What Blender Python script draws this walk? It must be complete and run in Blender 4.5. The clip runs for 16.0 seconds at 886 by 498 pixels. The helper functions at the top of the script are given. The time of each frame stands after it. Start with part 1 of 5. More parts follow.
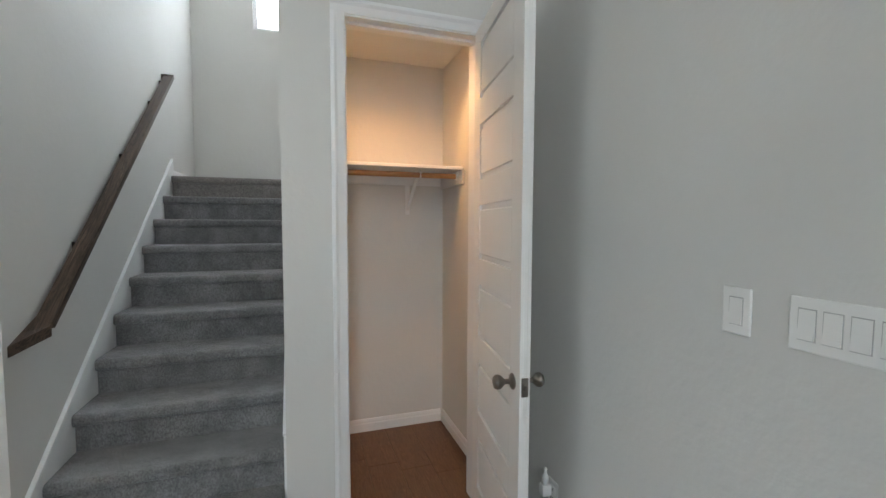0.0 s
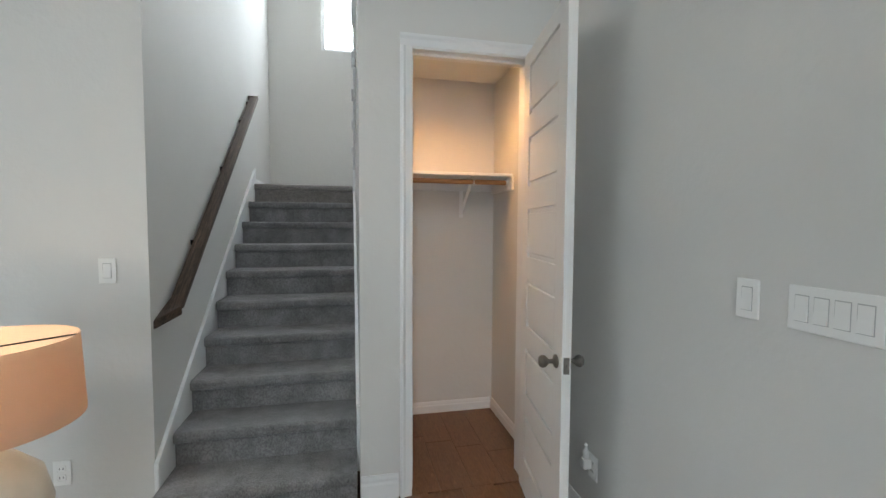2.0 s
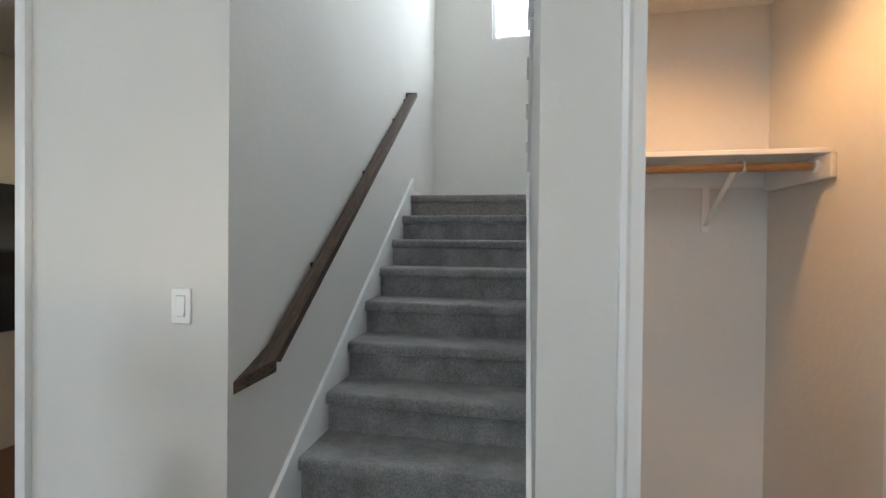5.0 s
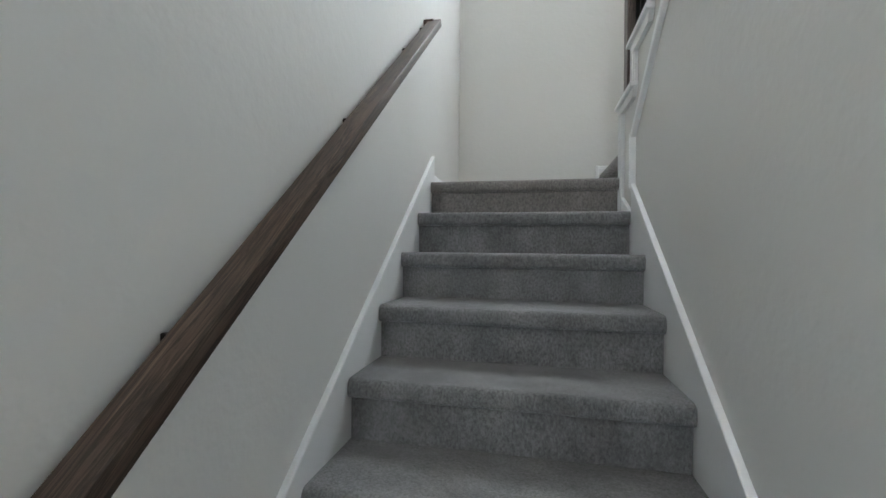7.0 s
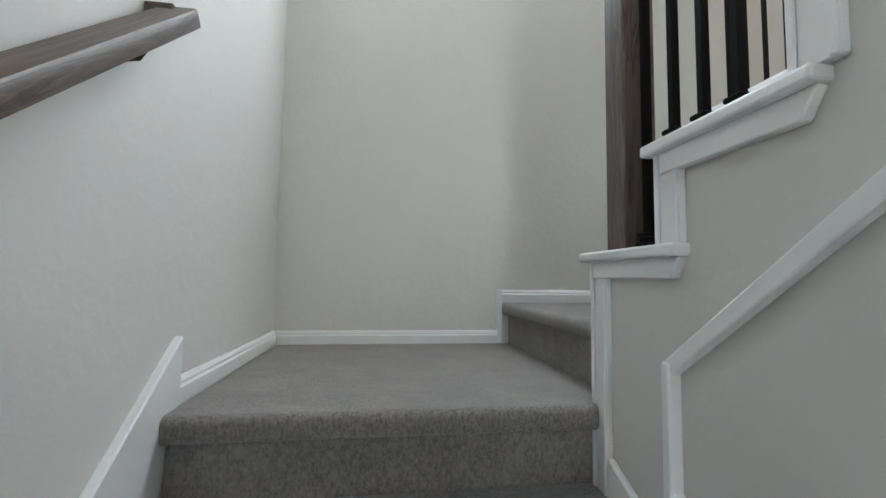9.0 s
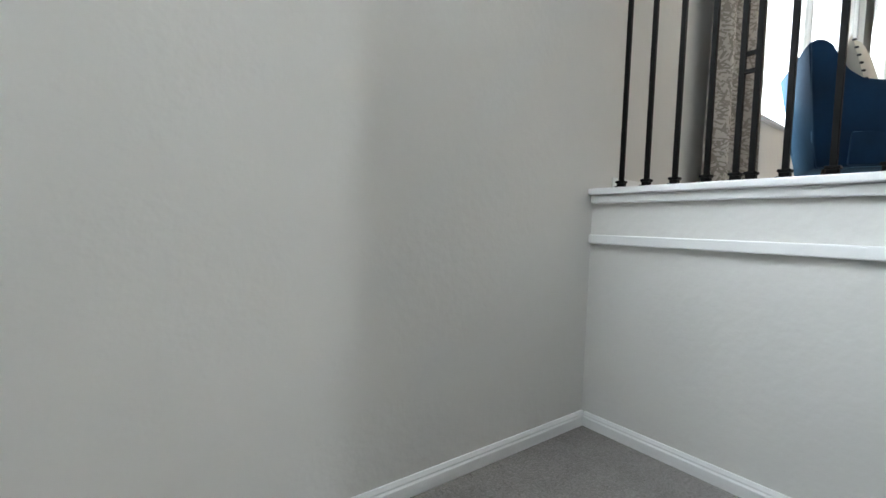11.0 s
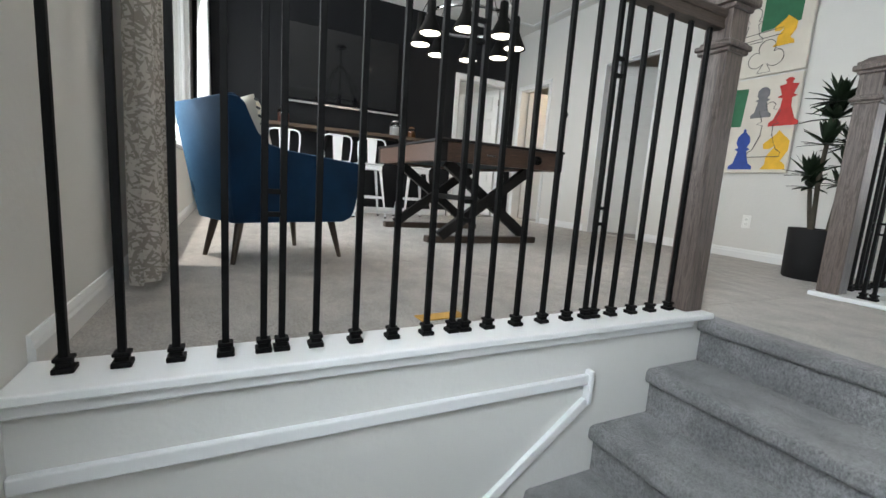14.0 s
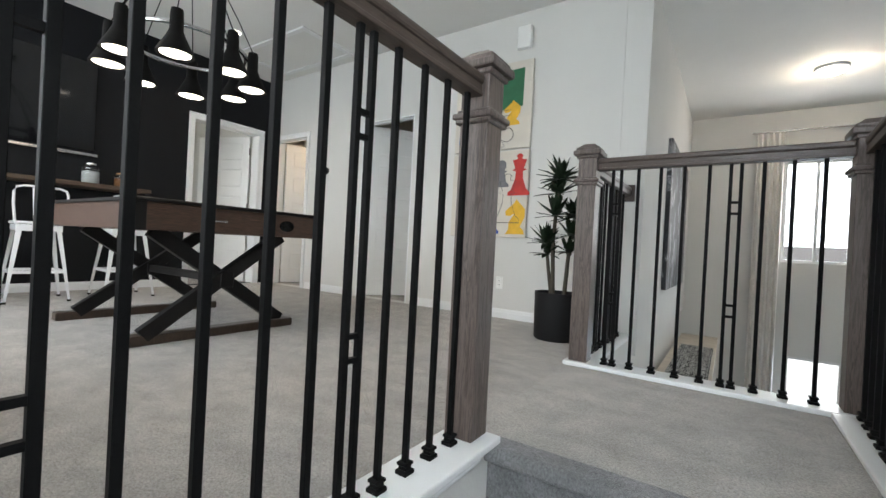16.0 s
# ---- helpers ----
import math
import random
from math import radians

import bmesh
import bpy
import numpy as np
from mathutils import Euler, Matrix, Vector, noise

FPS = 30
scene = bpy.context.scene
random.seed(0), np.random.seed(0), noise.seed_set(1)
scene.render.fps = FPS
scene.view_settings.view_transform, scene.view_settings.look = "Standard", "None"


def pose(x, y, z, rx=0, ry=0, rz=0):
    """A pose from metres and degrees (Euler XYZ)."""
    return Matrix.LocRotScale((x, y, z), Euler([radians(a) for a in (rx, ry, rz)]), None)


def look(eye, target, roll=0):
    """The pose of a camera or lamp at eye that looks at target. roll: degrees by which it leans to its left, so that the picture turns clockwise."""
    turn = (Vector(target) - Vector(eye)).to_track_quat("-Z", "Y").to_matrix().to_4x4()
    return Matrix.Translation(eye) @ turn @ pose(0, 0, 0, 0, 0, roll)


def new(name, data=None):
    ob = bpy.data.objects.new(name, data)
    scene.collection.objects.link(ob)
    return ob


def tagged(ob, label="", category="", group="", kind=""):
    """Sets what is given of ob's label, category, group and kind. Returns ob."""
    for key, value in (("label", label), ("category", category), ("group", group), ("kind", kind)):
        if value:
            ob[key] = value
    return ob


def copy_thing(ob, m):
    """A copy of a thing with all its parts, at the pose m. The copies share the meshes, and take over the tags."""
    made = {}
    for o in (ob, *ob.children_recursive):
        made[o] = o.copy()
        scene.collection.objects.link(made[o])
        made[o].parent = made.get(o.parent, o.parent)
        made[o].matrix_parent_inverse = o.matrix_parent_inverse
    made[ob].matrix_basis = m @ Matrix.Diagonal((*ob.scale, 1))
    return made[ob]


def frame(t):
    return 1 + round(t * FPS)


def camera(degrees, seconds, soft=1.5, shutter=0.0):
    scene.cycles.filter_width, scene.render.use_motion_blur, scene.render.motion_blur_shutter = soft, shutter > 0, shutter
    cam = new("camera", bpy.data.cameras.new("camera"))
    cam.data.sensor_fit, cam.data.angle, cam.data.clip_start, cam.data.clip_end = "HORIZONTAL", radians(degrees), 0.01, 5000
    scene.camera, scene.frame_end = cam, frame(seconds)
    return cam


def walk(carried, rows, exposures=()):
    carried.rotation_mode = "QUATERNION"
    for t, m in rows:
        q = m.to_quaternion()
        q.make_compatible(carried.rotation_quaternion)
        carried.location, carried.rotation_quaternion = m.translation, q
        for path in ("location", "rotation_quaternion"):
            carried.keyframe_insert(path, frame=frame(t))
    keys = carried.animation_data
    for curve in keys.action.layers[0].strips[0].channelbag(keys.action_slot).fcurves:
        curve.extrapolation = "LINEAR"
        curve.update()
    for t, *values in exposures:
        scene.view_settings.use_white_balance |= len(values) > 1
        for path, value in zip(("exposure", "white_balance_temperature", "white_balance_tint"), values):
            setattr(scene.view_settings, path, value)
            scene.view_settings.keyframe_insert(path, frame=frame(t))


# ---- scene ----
cam = camera(92.5, 16.0)
EXPOSURES = [(0.0, 0.30), (4.0, 0.32), (6.5, 0.48), (7.5, 0.50), (8.5, 0.42), (9.5, 0.36), (12.0, 0.28), (14.0, -0.06), (16.0, -0.08)]
PATH = [
    (0, (0.153, -1.492, 1.348), (0.787, 0.401, 1.229), 0.2),
    (0.5, (0.091, -1.613, 1.339), (0.682, 0.295, 1.234), 0.3),
    (1, (0.060, -1.715, 1.341), (0.597, 0.209, 1.243), 0.3),
    (1.5, (0.047, -1.745, 1.351), (0.533, 0.192, 1.248), 0.3),
    (2, (0.039, -1.750, 1.342), (0.461, 0.202, 1.236), 0.3),
    (2.5, (0.066, -1.686, 1.335), (0.396, 0.283, 1.226), 0.3),
    (3, (0.118, -1.538, 1.344), (0.301, 0.451, 1.246), 0.1),
    (3.5, (0.157, -1.382, 1.338), (0.125, 0.617, 1.273), -0.1),
    (4, (0.169, -1.184, 1.324), (-0.069, 0.801, 1.276), -0.2),
    (6.5, (-0.281, 0.074, 1.374), (-0.692, 2.031, 1.384), 0.8),
    (7, (-0.333, 0.421, 1.383), (-0.747, 2.378, 1.389), 0.6),
    (7.5, (-0.43, 0.749, 1.453), (-0.822, 2.71, 1.462), 0.7),
    (8, (-0.483, 1.099, 1.61), (-0.696, 3.086, 1.674), 0.8),
    (8.5, (-0.449, 1.366, 1.8), (-0.373, 3.36, 1.926), 1.0),
    (9, (-0.424, 1.62, 2.012), (-0.147, 3.596, 2.155), 0.8),
    (9.5, (-0.403, 1.857, 2.144), (-0.022, 3.816, 2.275), 1.0),
    (9.7, (-0.388, 1.955, 2.20), (0.042, 3.905, 2.315), 1.1),
    (10.3, (-0.36, 2.22, 2.42), (0.39, 4.07, 2.47), 1.5),
    (11.0, (-0.32, 2.49, 2.68), (0.88, 4.08, 2.58), 2.0),
    (11.8, (-0.228, 2.722, 2.905), (1.272, 4.002, 2.625), 2.8),
    (12, (-0.182, 2.778, 2.96), (1.402, 3.964, 2.675), 3.0),
    (12.5, (0.009, 2.895, 3.124), (1.882, 3.518, 2.8), 3.6),
    (13, (0.123, 2.985, 3.159), (2.096, 2.945, 2.831), 4.3),
    (13.5, (0.137, 3.058, 3.202), (2.029, 2.498, 2.875), 4.2),
    (14, (0.125, 3.081, 3.287), (1.891, 2.191, 2.989), 4.0),
    (14.5, (0.094, 3.072, 3.328), (1.755, 1.977, 3.126), 3.8),
    (15, (0.197, 2.949, 3.336), (1.73, 1.669, 3.234), 3.5),
    (15.5, (0.382, 2.793, 3.342), (1.732, 1.317, 3.307), 3.3),
    (16, (0.525, 2.597, 3.451), (1.645, 0.94, 3.444), 3.0),
]
walk(cam, [(t, look(eye, target, roll)) for t, eye, target, roll in PATH], EXPOSURES)

# ---- world, sun and daylight through the windows ----
world = bpy.data.worlds.new("sky")
scene.world = world
world.use_nodes = True
wn = world.node_tree
sky = wn.nodes.new("ShaderNodeTexSky")
sky.sky_type, sky.sun_disc = "NISHITA", False
sky.sun_elevation, sky.sun_rotation = radians(77.9), radians(-20)
wn.links.new(sky.outputs[0], wn.nodes["Background"].inputs[0])
wn.nodes["Background"].inputs[1].default_value = 0.15
sun_data = bpy.data.lights.new("sun", "SUN")
sun_data.energy, sun_data.angle, sun_data.color = 3.5, radians(1.0), (1, 0.95, 0.88)
sun = new("sun", sun_data)
sun.matrix_world = look((0, 0, 20), (-1.5, -4.0, 0))


def window_light(name, eye, target, w, h, watts, color):
    d = bpy.data.lights.new(name, "AREA")
    d.shape, d.size, d.size_y, d.energy, d.color = "RECTANGLE", w, h, watts, color
    ob = new(name, d)
    ob.matrix_world = look(eye, target)
    return ob


def bulb(name, at, watts, color, radius=0.03):
    d = bpy.data.lights.new(name, "POINT")
    d.energy, d.color, d.shadow_soft_size = watts, color, radius
    ob = new(name, d)
    ob.location = at
    return ob


DAY, WARM, SOFT = (0.70, 0.87, 1.0), (1.0, 0.50, 0.19), (1.0, 0.83, 0.64)
window_light("daylight_stair_window", (0.12, 3.44, 4.12), (0.12, 0, 3.1), 0.76, 1.35, 53, (0.83, 0.92, 1.0))
window_light("daylight_loft_window", (4.05, 3.44, 4.4), (4.05, 0, 3.9), 3.0, 1.75, 80, (0.88, 0.94, 1.0))
window_light("daylight_front_window", (-0.5, -5.06, 4.2), (-0.4, 0, 3.6), 0.8, 1.3, 30, (0.95, 0.97, 1.0))
window_light("daylight_front_door", (-0.5, -5.06, 1.2), (-0.5, 0, 1.3), 0.6, 1.8, 28, DAY)
# fill lamp at an unseen side window, added to brighten the hall
window_light("fill_added_side_window", (-4.14, -2.6, 1.6), (0, -1.2, 1.2), 2.6, 1.8, 22, DAY)

# ---- materials ----


def nodes_of(name):
    m = bpy.data.materials.new(name)
    m.use_nodes = True
    nt = m.node_tree
    return m, nt, nt.nodes["Principled BSDF"], nt.nodes.new("ShaderNodeTexCoord")


def noise_of(nt, co, scale, detail=3.0, vec=(1, 1, 1), rough=0.55, distortion=0.0):
    mp = nt.nodes.new("ShaderNodeMapping")
    mp.inputs["Scale"].default_value = vec
    nt.links.new(co.outputs["Object"], mp.inputs["Vector"])
    n = nt.nodes.new("ShaderNodeTexNoise")
    n.inputs["Scale"].default_value, n.inputs["Detail"].default_value = scale, detail
    n.inputs["Roughness"].default_value, n.inputs["Distortion"].default_value = rough, distortion
    nt.links.new(mp.outputs[0], n.inputs["Vector"])
    return n


def ramp_of(nt, src, stops):
    r = nt.nodes.new("ShaderNodeValToRGB")
    e = r.color_ramp.elements
    while len(e) < len(stops):
        e.new(0.5)
    for el, (p, c) in zip(e, stops):
        el.position, el.color = p, (*c, 1)
    nt.links.new(src, r.inputs[0])
    return r


def bump_of(nt, bsdf, src, strength, distance=0.002):
    b = nt.nodes.new("ShaderNodeBump")
    b.inputs["Strength"].default_value, b.inputs["Distance"].default_value = strength, distance
    nt.links.new(src, b.inputs["Height"])
    nt.links.new(b.outputs[0], bsdf.inputs["Normal"])


def mul(c, k):
    return tuple(min(1, v * k) for v in c)


def plain(name, c, rough=0.6, metal=0.0, var=0.05, scale=3.0, bump=0.15, bscale=120.0, coat=0.0, spec=0.5, deep=0.002):
    """A painted or moulded surface with a slow tone drift and a fine relief."""
    m, nt, b, co = nodes_of(name)
    n = noise_of(nt, co, scale, 4)
    r = ramp_of(nt, n.outputs["Fac"], [(0.3, mul(c, 1 - var)), (0.7, mul(c, 1 + var))])
    nt.links.new(r.outputs[0], b.inputs["Base Color"])
    b.inputs["Roughness"].default_value, b.inputs["Metallic"].default_value = rough, metal
    b.inputs["Coat Weight"].default_value, b.inputs["Specular IOR Level"].default_value = coat, spec
    if bump:
        bump_of(nt, b, noise_of(nt, co, bscale, 2).outputs["Fac"], bump, deep)
    return m


def wood(name, dark, light, vec, rough=0.45, scale=1.0, tilt=0.0):
    m, nt, b, co = nodes_of(name)
    n = noise_of(nt, co, 4 * scale, 6, vec, 0.65, 1.2)
    fine = noise_of(nt, co, 26 * scale, 3, vec, 0.6)
    for nd in nt.nodes:
        if nd.type == "MAPPING":
            nd.vector_type = "TEXTURE"
            nd.inputs["Rotation"].default_value = (tilt, 0, 0)
            nd.inputs["Scale"].default_value = [1 / v for v in vec]
    mid = tuple((a + d) / 2 for a, d in zip(dark, light))
    r = ramp_of(nt, n.outputs["Fac"], [(0.30, dark), (0.48, mid), (0.56, mul(dark, 1.2)), (0.72, light)])
    mx = nt.nodes.new("ShaderNodeMix")
    mx.data_type, mx.blend_type = "RGBA", "MULTIPLY"
    mx.inputs[0].default_value = 0.45
    nt.links.new(r.outputs[0], mx.inputs[6])
    r2 = ramp_of(nt, fine.outputs["Fac"], [(0.35, (0.45, 0.45, 0.45)), (0.6, (1, 1, 1))])
    nt.links.new(r2.outputs[0], mx.inputs[7])
    nt.links.new(mx.outputs[2], b.inputs["Base Color"])
    b.inputs["Roughness"].default_value = rough
    bump_of(nt, b, fine.outputs["Fac"], 0.25, 0.001)
    return m


def carpet(name, c, var=0.16):
    m, nt, b, co = nodes_of(name)
    pile = noise_of(nt, co, 150, 5, (1, 1, 0.6), 0.8)
    streak = noise_of(nt, co, 6.5, 7, (1, 1.3, 0.8), 0.66, 0.0)
    r = ramp_of(nt, streak.outputs["Fac"], [(0.36, mul(c, 1 - var)), (0.5, c), (0.64, mul(c, 1 + var))])
    r2 = ramp_of(nt, pile.outputs["Fac"], [(0.36, (0.36, 0.36, 0.36)), (0.50, (0.90, 0.90, 0.90)), (0.64, (1.36, 1.36, 1.36))])
    mx = nt.nodes.new("ShaderNodeMix")
    mx.data_type, mx.blend_type = "RGBA", "MULTIPLY"
    mx.inputs[0].default_value = 0.8
    nt.links.new(r.outputs[0], mx.inputs[6])
    nt.links.new(r2.outputs[0], mx.inputs[7])
    nt.links.new(mx.outputs[2], b.inputs["Base Color"])
    b.inputs["Roughness"].default_value = 0.95
    b.inputs["Sheen Weight"].default_value = 0.25
    bump_of(nt, b, pile.outputs["Fac"], 0.9, 0.006)
    return m


def glow(name, c, strength):
    m, nt, b, co = nodes_of(name)
    b.inputs["Base Color"].default_value = (*c, 1)
    b.inputs["Emission Color"].default_value = (*c, 1)
    b.inputs["Emission Strength"].default_value = strength
    return m


def glass(name, c=(0.95, 0.97, 0.97), rough=0.0):
    m, nt, b, co = nodes_of(name)
    b.inputs["Base Color"].default_value = (*c, 1)
    b.inputs["Roughness"].default_value, b.inputs["IOR"].default_value = rough, 1.45
    b.inputs["Transmission Weight"].default_value = 1.0
    return m


def scribble(name, ground, line):
    """Woven cloth with a printed criss-cross of brushed strokes."""
    m, nt, b, co = nodes_of(name)
    total = None
    for k, (angle, sc) in enumerate(((38, 18), (-44, 20), (70, 15), (-14, 17), (12, 14))):
        mp = nt.nodes.new("ShaderNodeMapping")
        mp.inputs["Rotation"].default_value = (0, radians(angle), 0)
        mp.inputs["Location"].default_value = (0.37 * k, 0, 0.21 * k)
        nt.links.new(co.outputs["Object"], mp.inputs["Vector"])
        wv = nt.nodes.new("ShaderNodeTexWave")
        wv.inputs["Scale"].default_value, wv.inputs["Distortion"].default_value = sc, 1.6
        wv.inputs["Detail"].default_value, wv.inputs["Detail Scale"].default_value = 2, 0.8
        nt.links.new(mp.outputs[0], wv.inputs["Vector"])
        stroke = ramp_of(nt, wv.outputs["Fac"], [(0.62, (0, 0, 0)), (0.80, (1, 1, 1))])
        gap = nt.nodes.new("ShaderNodeTexNoise")
        gap.inputs["Scale"].default_value = 24
        nt.links.new(mp.outputs[0], gap.inputs["Vector"])
        keep = ramp_of(nt, gap.outputs["Fac"], [(0.50, (0, 0, 0)), (0.56, (1, 1, 1))])
        both = nt.nodes.new("ShaderNodeMath")
        both.operation = "MULTIPLY"
        nt.links.new(stroke.outputs[0], both.inputs[0])
        nt.links.new(keep.outputs[0], both.inputs[1])
        if total is None:
            total = both
        else:
            mxb = nt.nodes.new("ShaderNodeMath")
            mxb.operation = "MAXIMUM"
            nt.links.new(total.outputs[0], mxb.inputs[0])
            nt.links.new(both.outputs[0], mxb.inputs[1])
            total = mxb
    r = ramp_of(nt, total.outputs[0], [(0.2, ground), (0.8, line)])
    nt.links.new(r.outputs[0], b.inputs["Base Color"])
    b.inputs["Roughness"].default_value = 0.9
    bump_of(nt, b, noise_of(nt, co, 300, 2).outputs["Fac"], 0.3)
    return m


WALL = plain("wall_paint", (0.66, 0.655, 0.63), 0.75, 0, 0.03, 1.2, 0.45, 34, 0.0, 0.5, 0.003)
CEIL = plain("ceiling_paint", (0.74, 0.74, 0.72), 0.85, 0, 0.02, 2, 0.3, 70)
TRIM = plain("white_trim_paint", (0.78, 0.79, 0.79), 0.35, 0, 0.02, 4, 0.05, 60)
DOORP = plain("white_door_paint", (0.76, 0.76, 0.74), 0.4, 0, 0.02, 4, 0.08, 90)
PLATE = plain("white_plastic", (0.82, 0.82, 0.80), 0.3, 0, 0.01, 5, 0)
# white plastic greyed: the shade round each rocker is put in the colour
GAPSHADE = plain("switch_gap_painted_shade", (0.42, 0.42, 0.41), 0.4, 0, 0.02, 5, 0)
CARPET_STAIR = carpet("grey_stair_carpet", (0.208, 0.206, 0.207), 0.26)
# the stair carpet again, with the landing's warmer light put into its colour
CARPET_LAND = carpet("warm_lit_stair_carpet", (0.245, 0.227, 0.213), 0.13)
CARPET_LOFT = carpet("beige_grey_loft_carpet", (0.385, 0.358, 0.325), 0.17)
WALLRAILWOOD = wood("stained_wall_rail_wood", (0.026, 0.016, 0.011), (0.190, 0.128, 0.092), (14, 0.9, 14), 0.5, 0.7, radians(39.9))
RAILWOOD = wood("stained_rail_wood", (0.038, 0.026, 0.020), (0.115, 0.081, 0.064), (14, 1.1, 14), 0.42)
NEWELWOOD = wood("stained_newel_wood", (0.045, 0.033, 0.028), (0.23, 0.180, 0.158), (11, 11, 0.8), 0.42)
TABLEWOOD = wood("walnut_table_wood", (0.045, 0.026, 0.018), (0.16, 0.085, 0.055), (9, 1.2, 14), 0.4)
COUNTERWOOD = wood("dark_counter_wood", (0.04, 0.027, 0.018), (0.14, 0.09, 0.055), (14, 1.2, 14), 0.4)
LEGWOOD = wood("dark_leg_wood", (0.03, 0.02, 0.014), (0.09, 0.055, 0.035), (12, 12, 1.5), 0.4)
RODWOOD = wood("oak_closet_rod", (0.30, 0.14, 0.05), (0.52, 0.27, 0.11), (1.2, 14, 14), 0.4)
FLOORWOOD = wood("brown_plank_floor", (0.10, 0.055, 0.032), (0.27, 0.16, 0.095), (12, 1.2, 12), 0.45)
IRON = plain("black_iron", (0.004, 0.004, 0.004), 0.6, 0.0, 0.15, 20, 0.2, 150, 0.0, 0.10)
BLACKWALL = plain("black_accent_paint", (0.007, 0.0075, 0.009), 0.6, 0, 0.06, 2, 0.2, 55, 0.0, 0.2)
BLACKPAINT = plain("black_table_paint", (0.010, 0.009, 0.009), 0.5, 0, 0.1, 5, 0.1, 80, 0.0, 0.25)
NICKEL = plain("aged_nickel", (0.22, 0.20, 0.18), 0.3, 0.9, 0.2, 18, 0.05, 60)
CHROME = plain("brushed_steel", (0.62, 0.62, 0.62), 0.25, 1.0, 0.05, 8, 0)
BLUE = plain("blue_velvet", (0.0028, 0.022, 0.056), 0.8, 0, 0.25, 6, 0.3, 260, 0.0, 0.2)
velvet = BLUE.node_tree.nodes["Principled BSDF"]
velvet.inputs["Sheen Weight"].default_value, velvet.inputs["Sheen Roughness"].default_value = 0.5, 0.35
velvet.inputs["Sheen Tint"].default_value = (0.25, 0.60, 1.0, 1)
CREAM = plain("cream_cushion_cloth", (0.62, 0.58, 0.50), 0.9, 0, 0.08, 7, 0.4, 240)
DARKCLOTH = plain("charcoal_tassel", (0.05, 0.05, 0.05), 0.9)
STOOLW = plain("white_stool_enamel", (0.74, 0.75, 0.76), 0.3, 0.0, 0.03, 5, 0)
POT = plain("matte_black_pot", (0.010, 0.010, 0.011), 0.6, 0, 0.1, 6, 0.2, 90, 0.0, 0.25)
SOIL = plain("potting_soil", (0.05, 0.035, 0.025), 0.95, 0, 0.4, 60, 0.8, 90)
STEM = plain("plant_stem", (0.06, 0.05, 0.035), 0.8, 0, 0.2, 30, 0.5, 120)
LEAF = plain("dark_green_leaf", (0.014, 0.026, 0.013), 0.5, 0, 0.35, 9, 0.1, 60, 0.0, 0.25)
CURTAIN = scribble("patterned_curtain_cloth", (0.50, 0.465, 0.425), (0.27, 0.245, 0.215))
THIN = plain("thin_white_curtain_cloth", (0.85, 0.85, 0.84), 0.9, 0, 0.05, 9, 0.2, 300)
for node in THIN.node_tree.nodes:
    if node.type == "BSDF_PRINCIPLED":
        node.inputs["Transmission Weight"].default_value = 0.75
SHEER = plain("sheer_curtain_cloth", (0.72, 0.70, 0.66), 0.9, 0, 0.06, 9, 0.3, 300)
MAT_PATTERN = scribble("black_white_mat_weave", (0.02, 0.02, 0.02), (0.36, 0.36, 0.34))
CANVAS = plain("raw_canvas", (0.64, 0.60, 0.53), 0.85, 0, 0.05, 5, 0.4, 300)
SHADE = plain("linen_lamp_shade", (0.58, 0.44, 0.33), 0.85, 0, 0.04, 12, 0.35, 350)
CERAMIC = plain("cream_ceramic", (0.66, 0.58, 0.46), 0.35, 0, 0.06, 8, 0.1, 50, 0.3)
GLASS = glass("window_glass")
JARGLASS = glass("jar_glass", (0.9, 0.95, 0.95))
SCREEN = plain("black_screen_glass", (0.006, 0.006, 0.007), 0.06, 0, 0, 1, 0)
FELT = plain("dark_table_felt", (0.03, 0.05, 0.06), 0.95, 0, 0.1, 30, 0.3, 300)
HINGE = plain("dark_bronze", (0.03, 0.026, 0.022), 0.4, 0.8)
# glow that stands in for overexposed sky
SKYGLOW = glow("overexposed_sky_glow", (0.96, 0.98, 1.0), 2.4)
BULB = glow("lamp_bulb_glow", (1.0, 0.90, 0.76), 7.0)
CANGLOW = glow("can_light_glow", (1.0, 0.90, 0.76), 9.0)
# painted shapes on the canvases
def paint(name, c):
    return plain(name, c, 0.7, 0, 0.12, 14, 0.3, 160)
RED, GREEN, GOLD, NAVY, GREY, INK, SKYB = (paint("red_paint", (0.50, 0.035, 0.03)), paint("green_paint", (0.02, 0.13, 0.06)), paint("yellow_paint", (0.72, 0.42, 0.03)),
    paint("blue_paint", (0.02, 0.06, 0.30)), paint("grey_paint", (0.16, 0.16, 0.17)), paint("ink_line", (0.06, 0.06, 0.06)), paint("light_blue_paint", (0.03, 0.22, 0.55)))

# ---- mesh helpers ----


def bx(bm, a, b, bevel=0.0, seg=1):
    v = [bm.verts.new((x, y, z)) for x in (a[0], b[0]) for y in (a[1], b[1]) for z in (a[2], b[2])]
    fs = [bm.faces.new([v[i] for i in q]) for q in ((0, 1, 3, 2), (4, 6, 7, 5), (0, 4, 5, 1), (2, 3, 7, 6), (0, 2, 6, 4), (1, 5, 7, 3))]
    if bevel:
        es = list({e for f in fs for e in f.edges})
        bmesh.ops.bevel(bm, geom=es, offset=bevel, segments=seg, affect="EDGES", profile=0.5)
    return bm


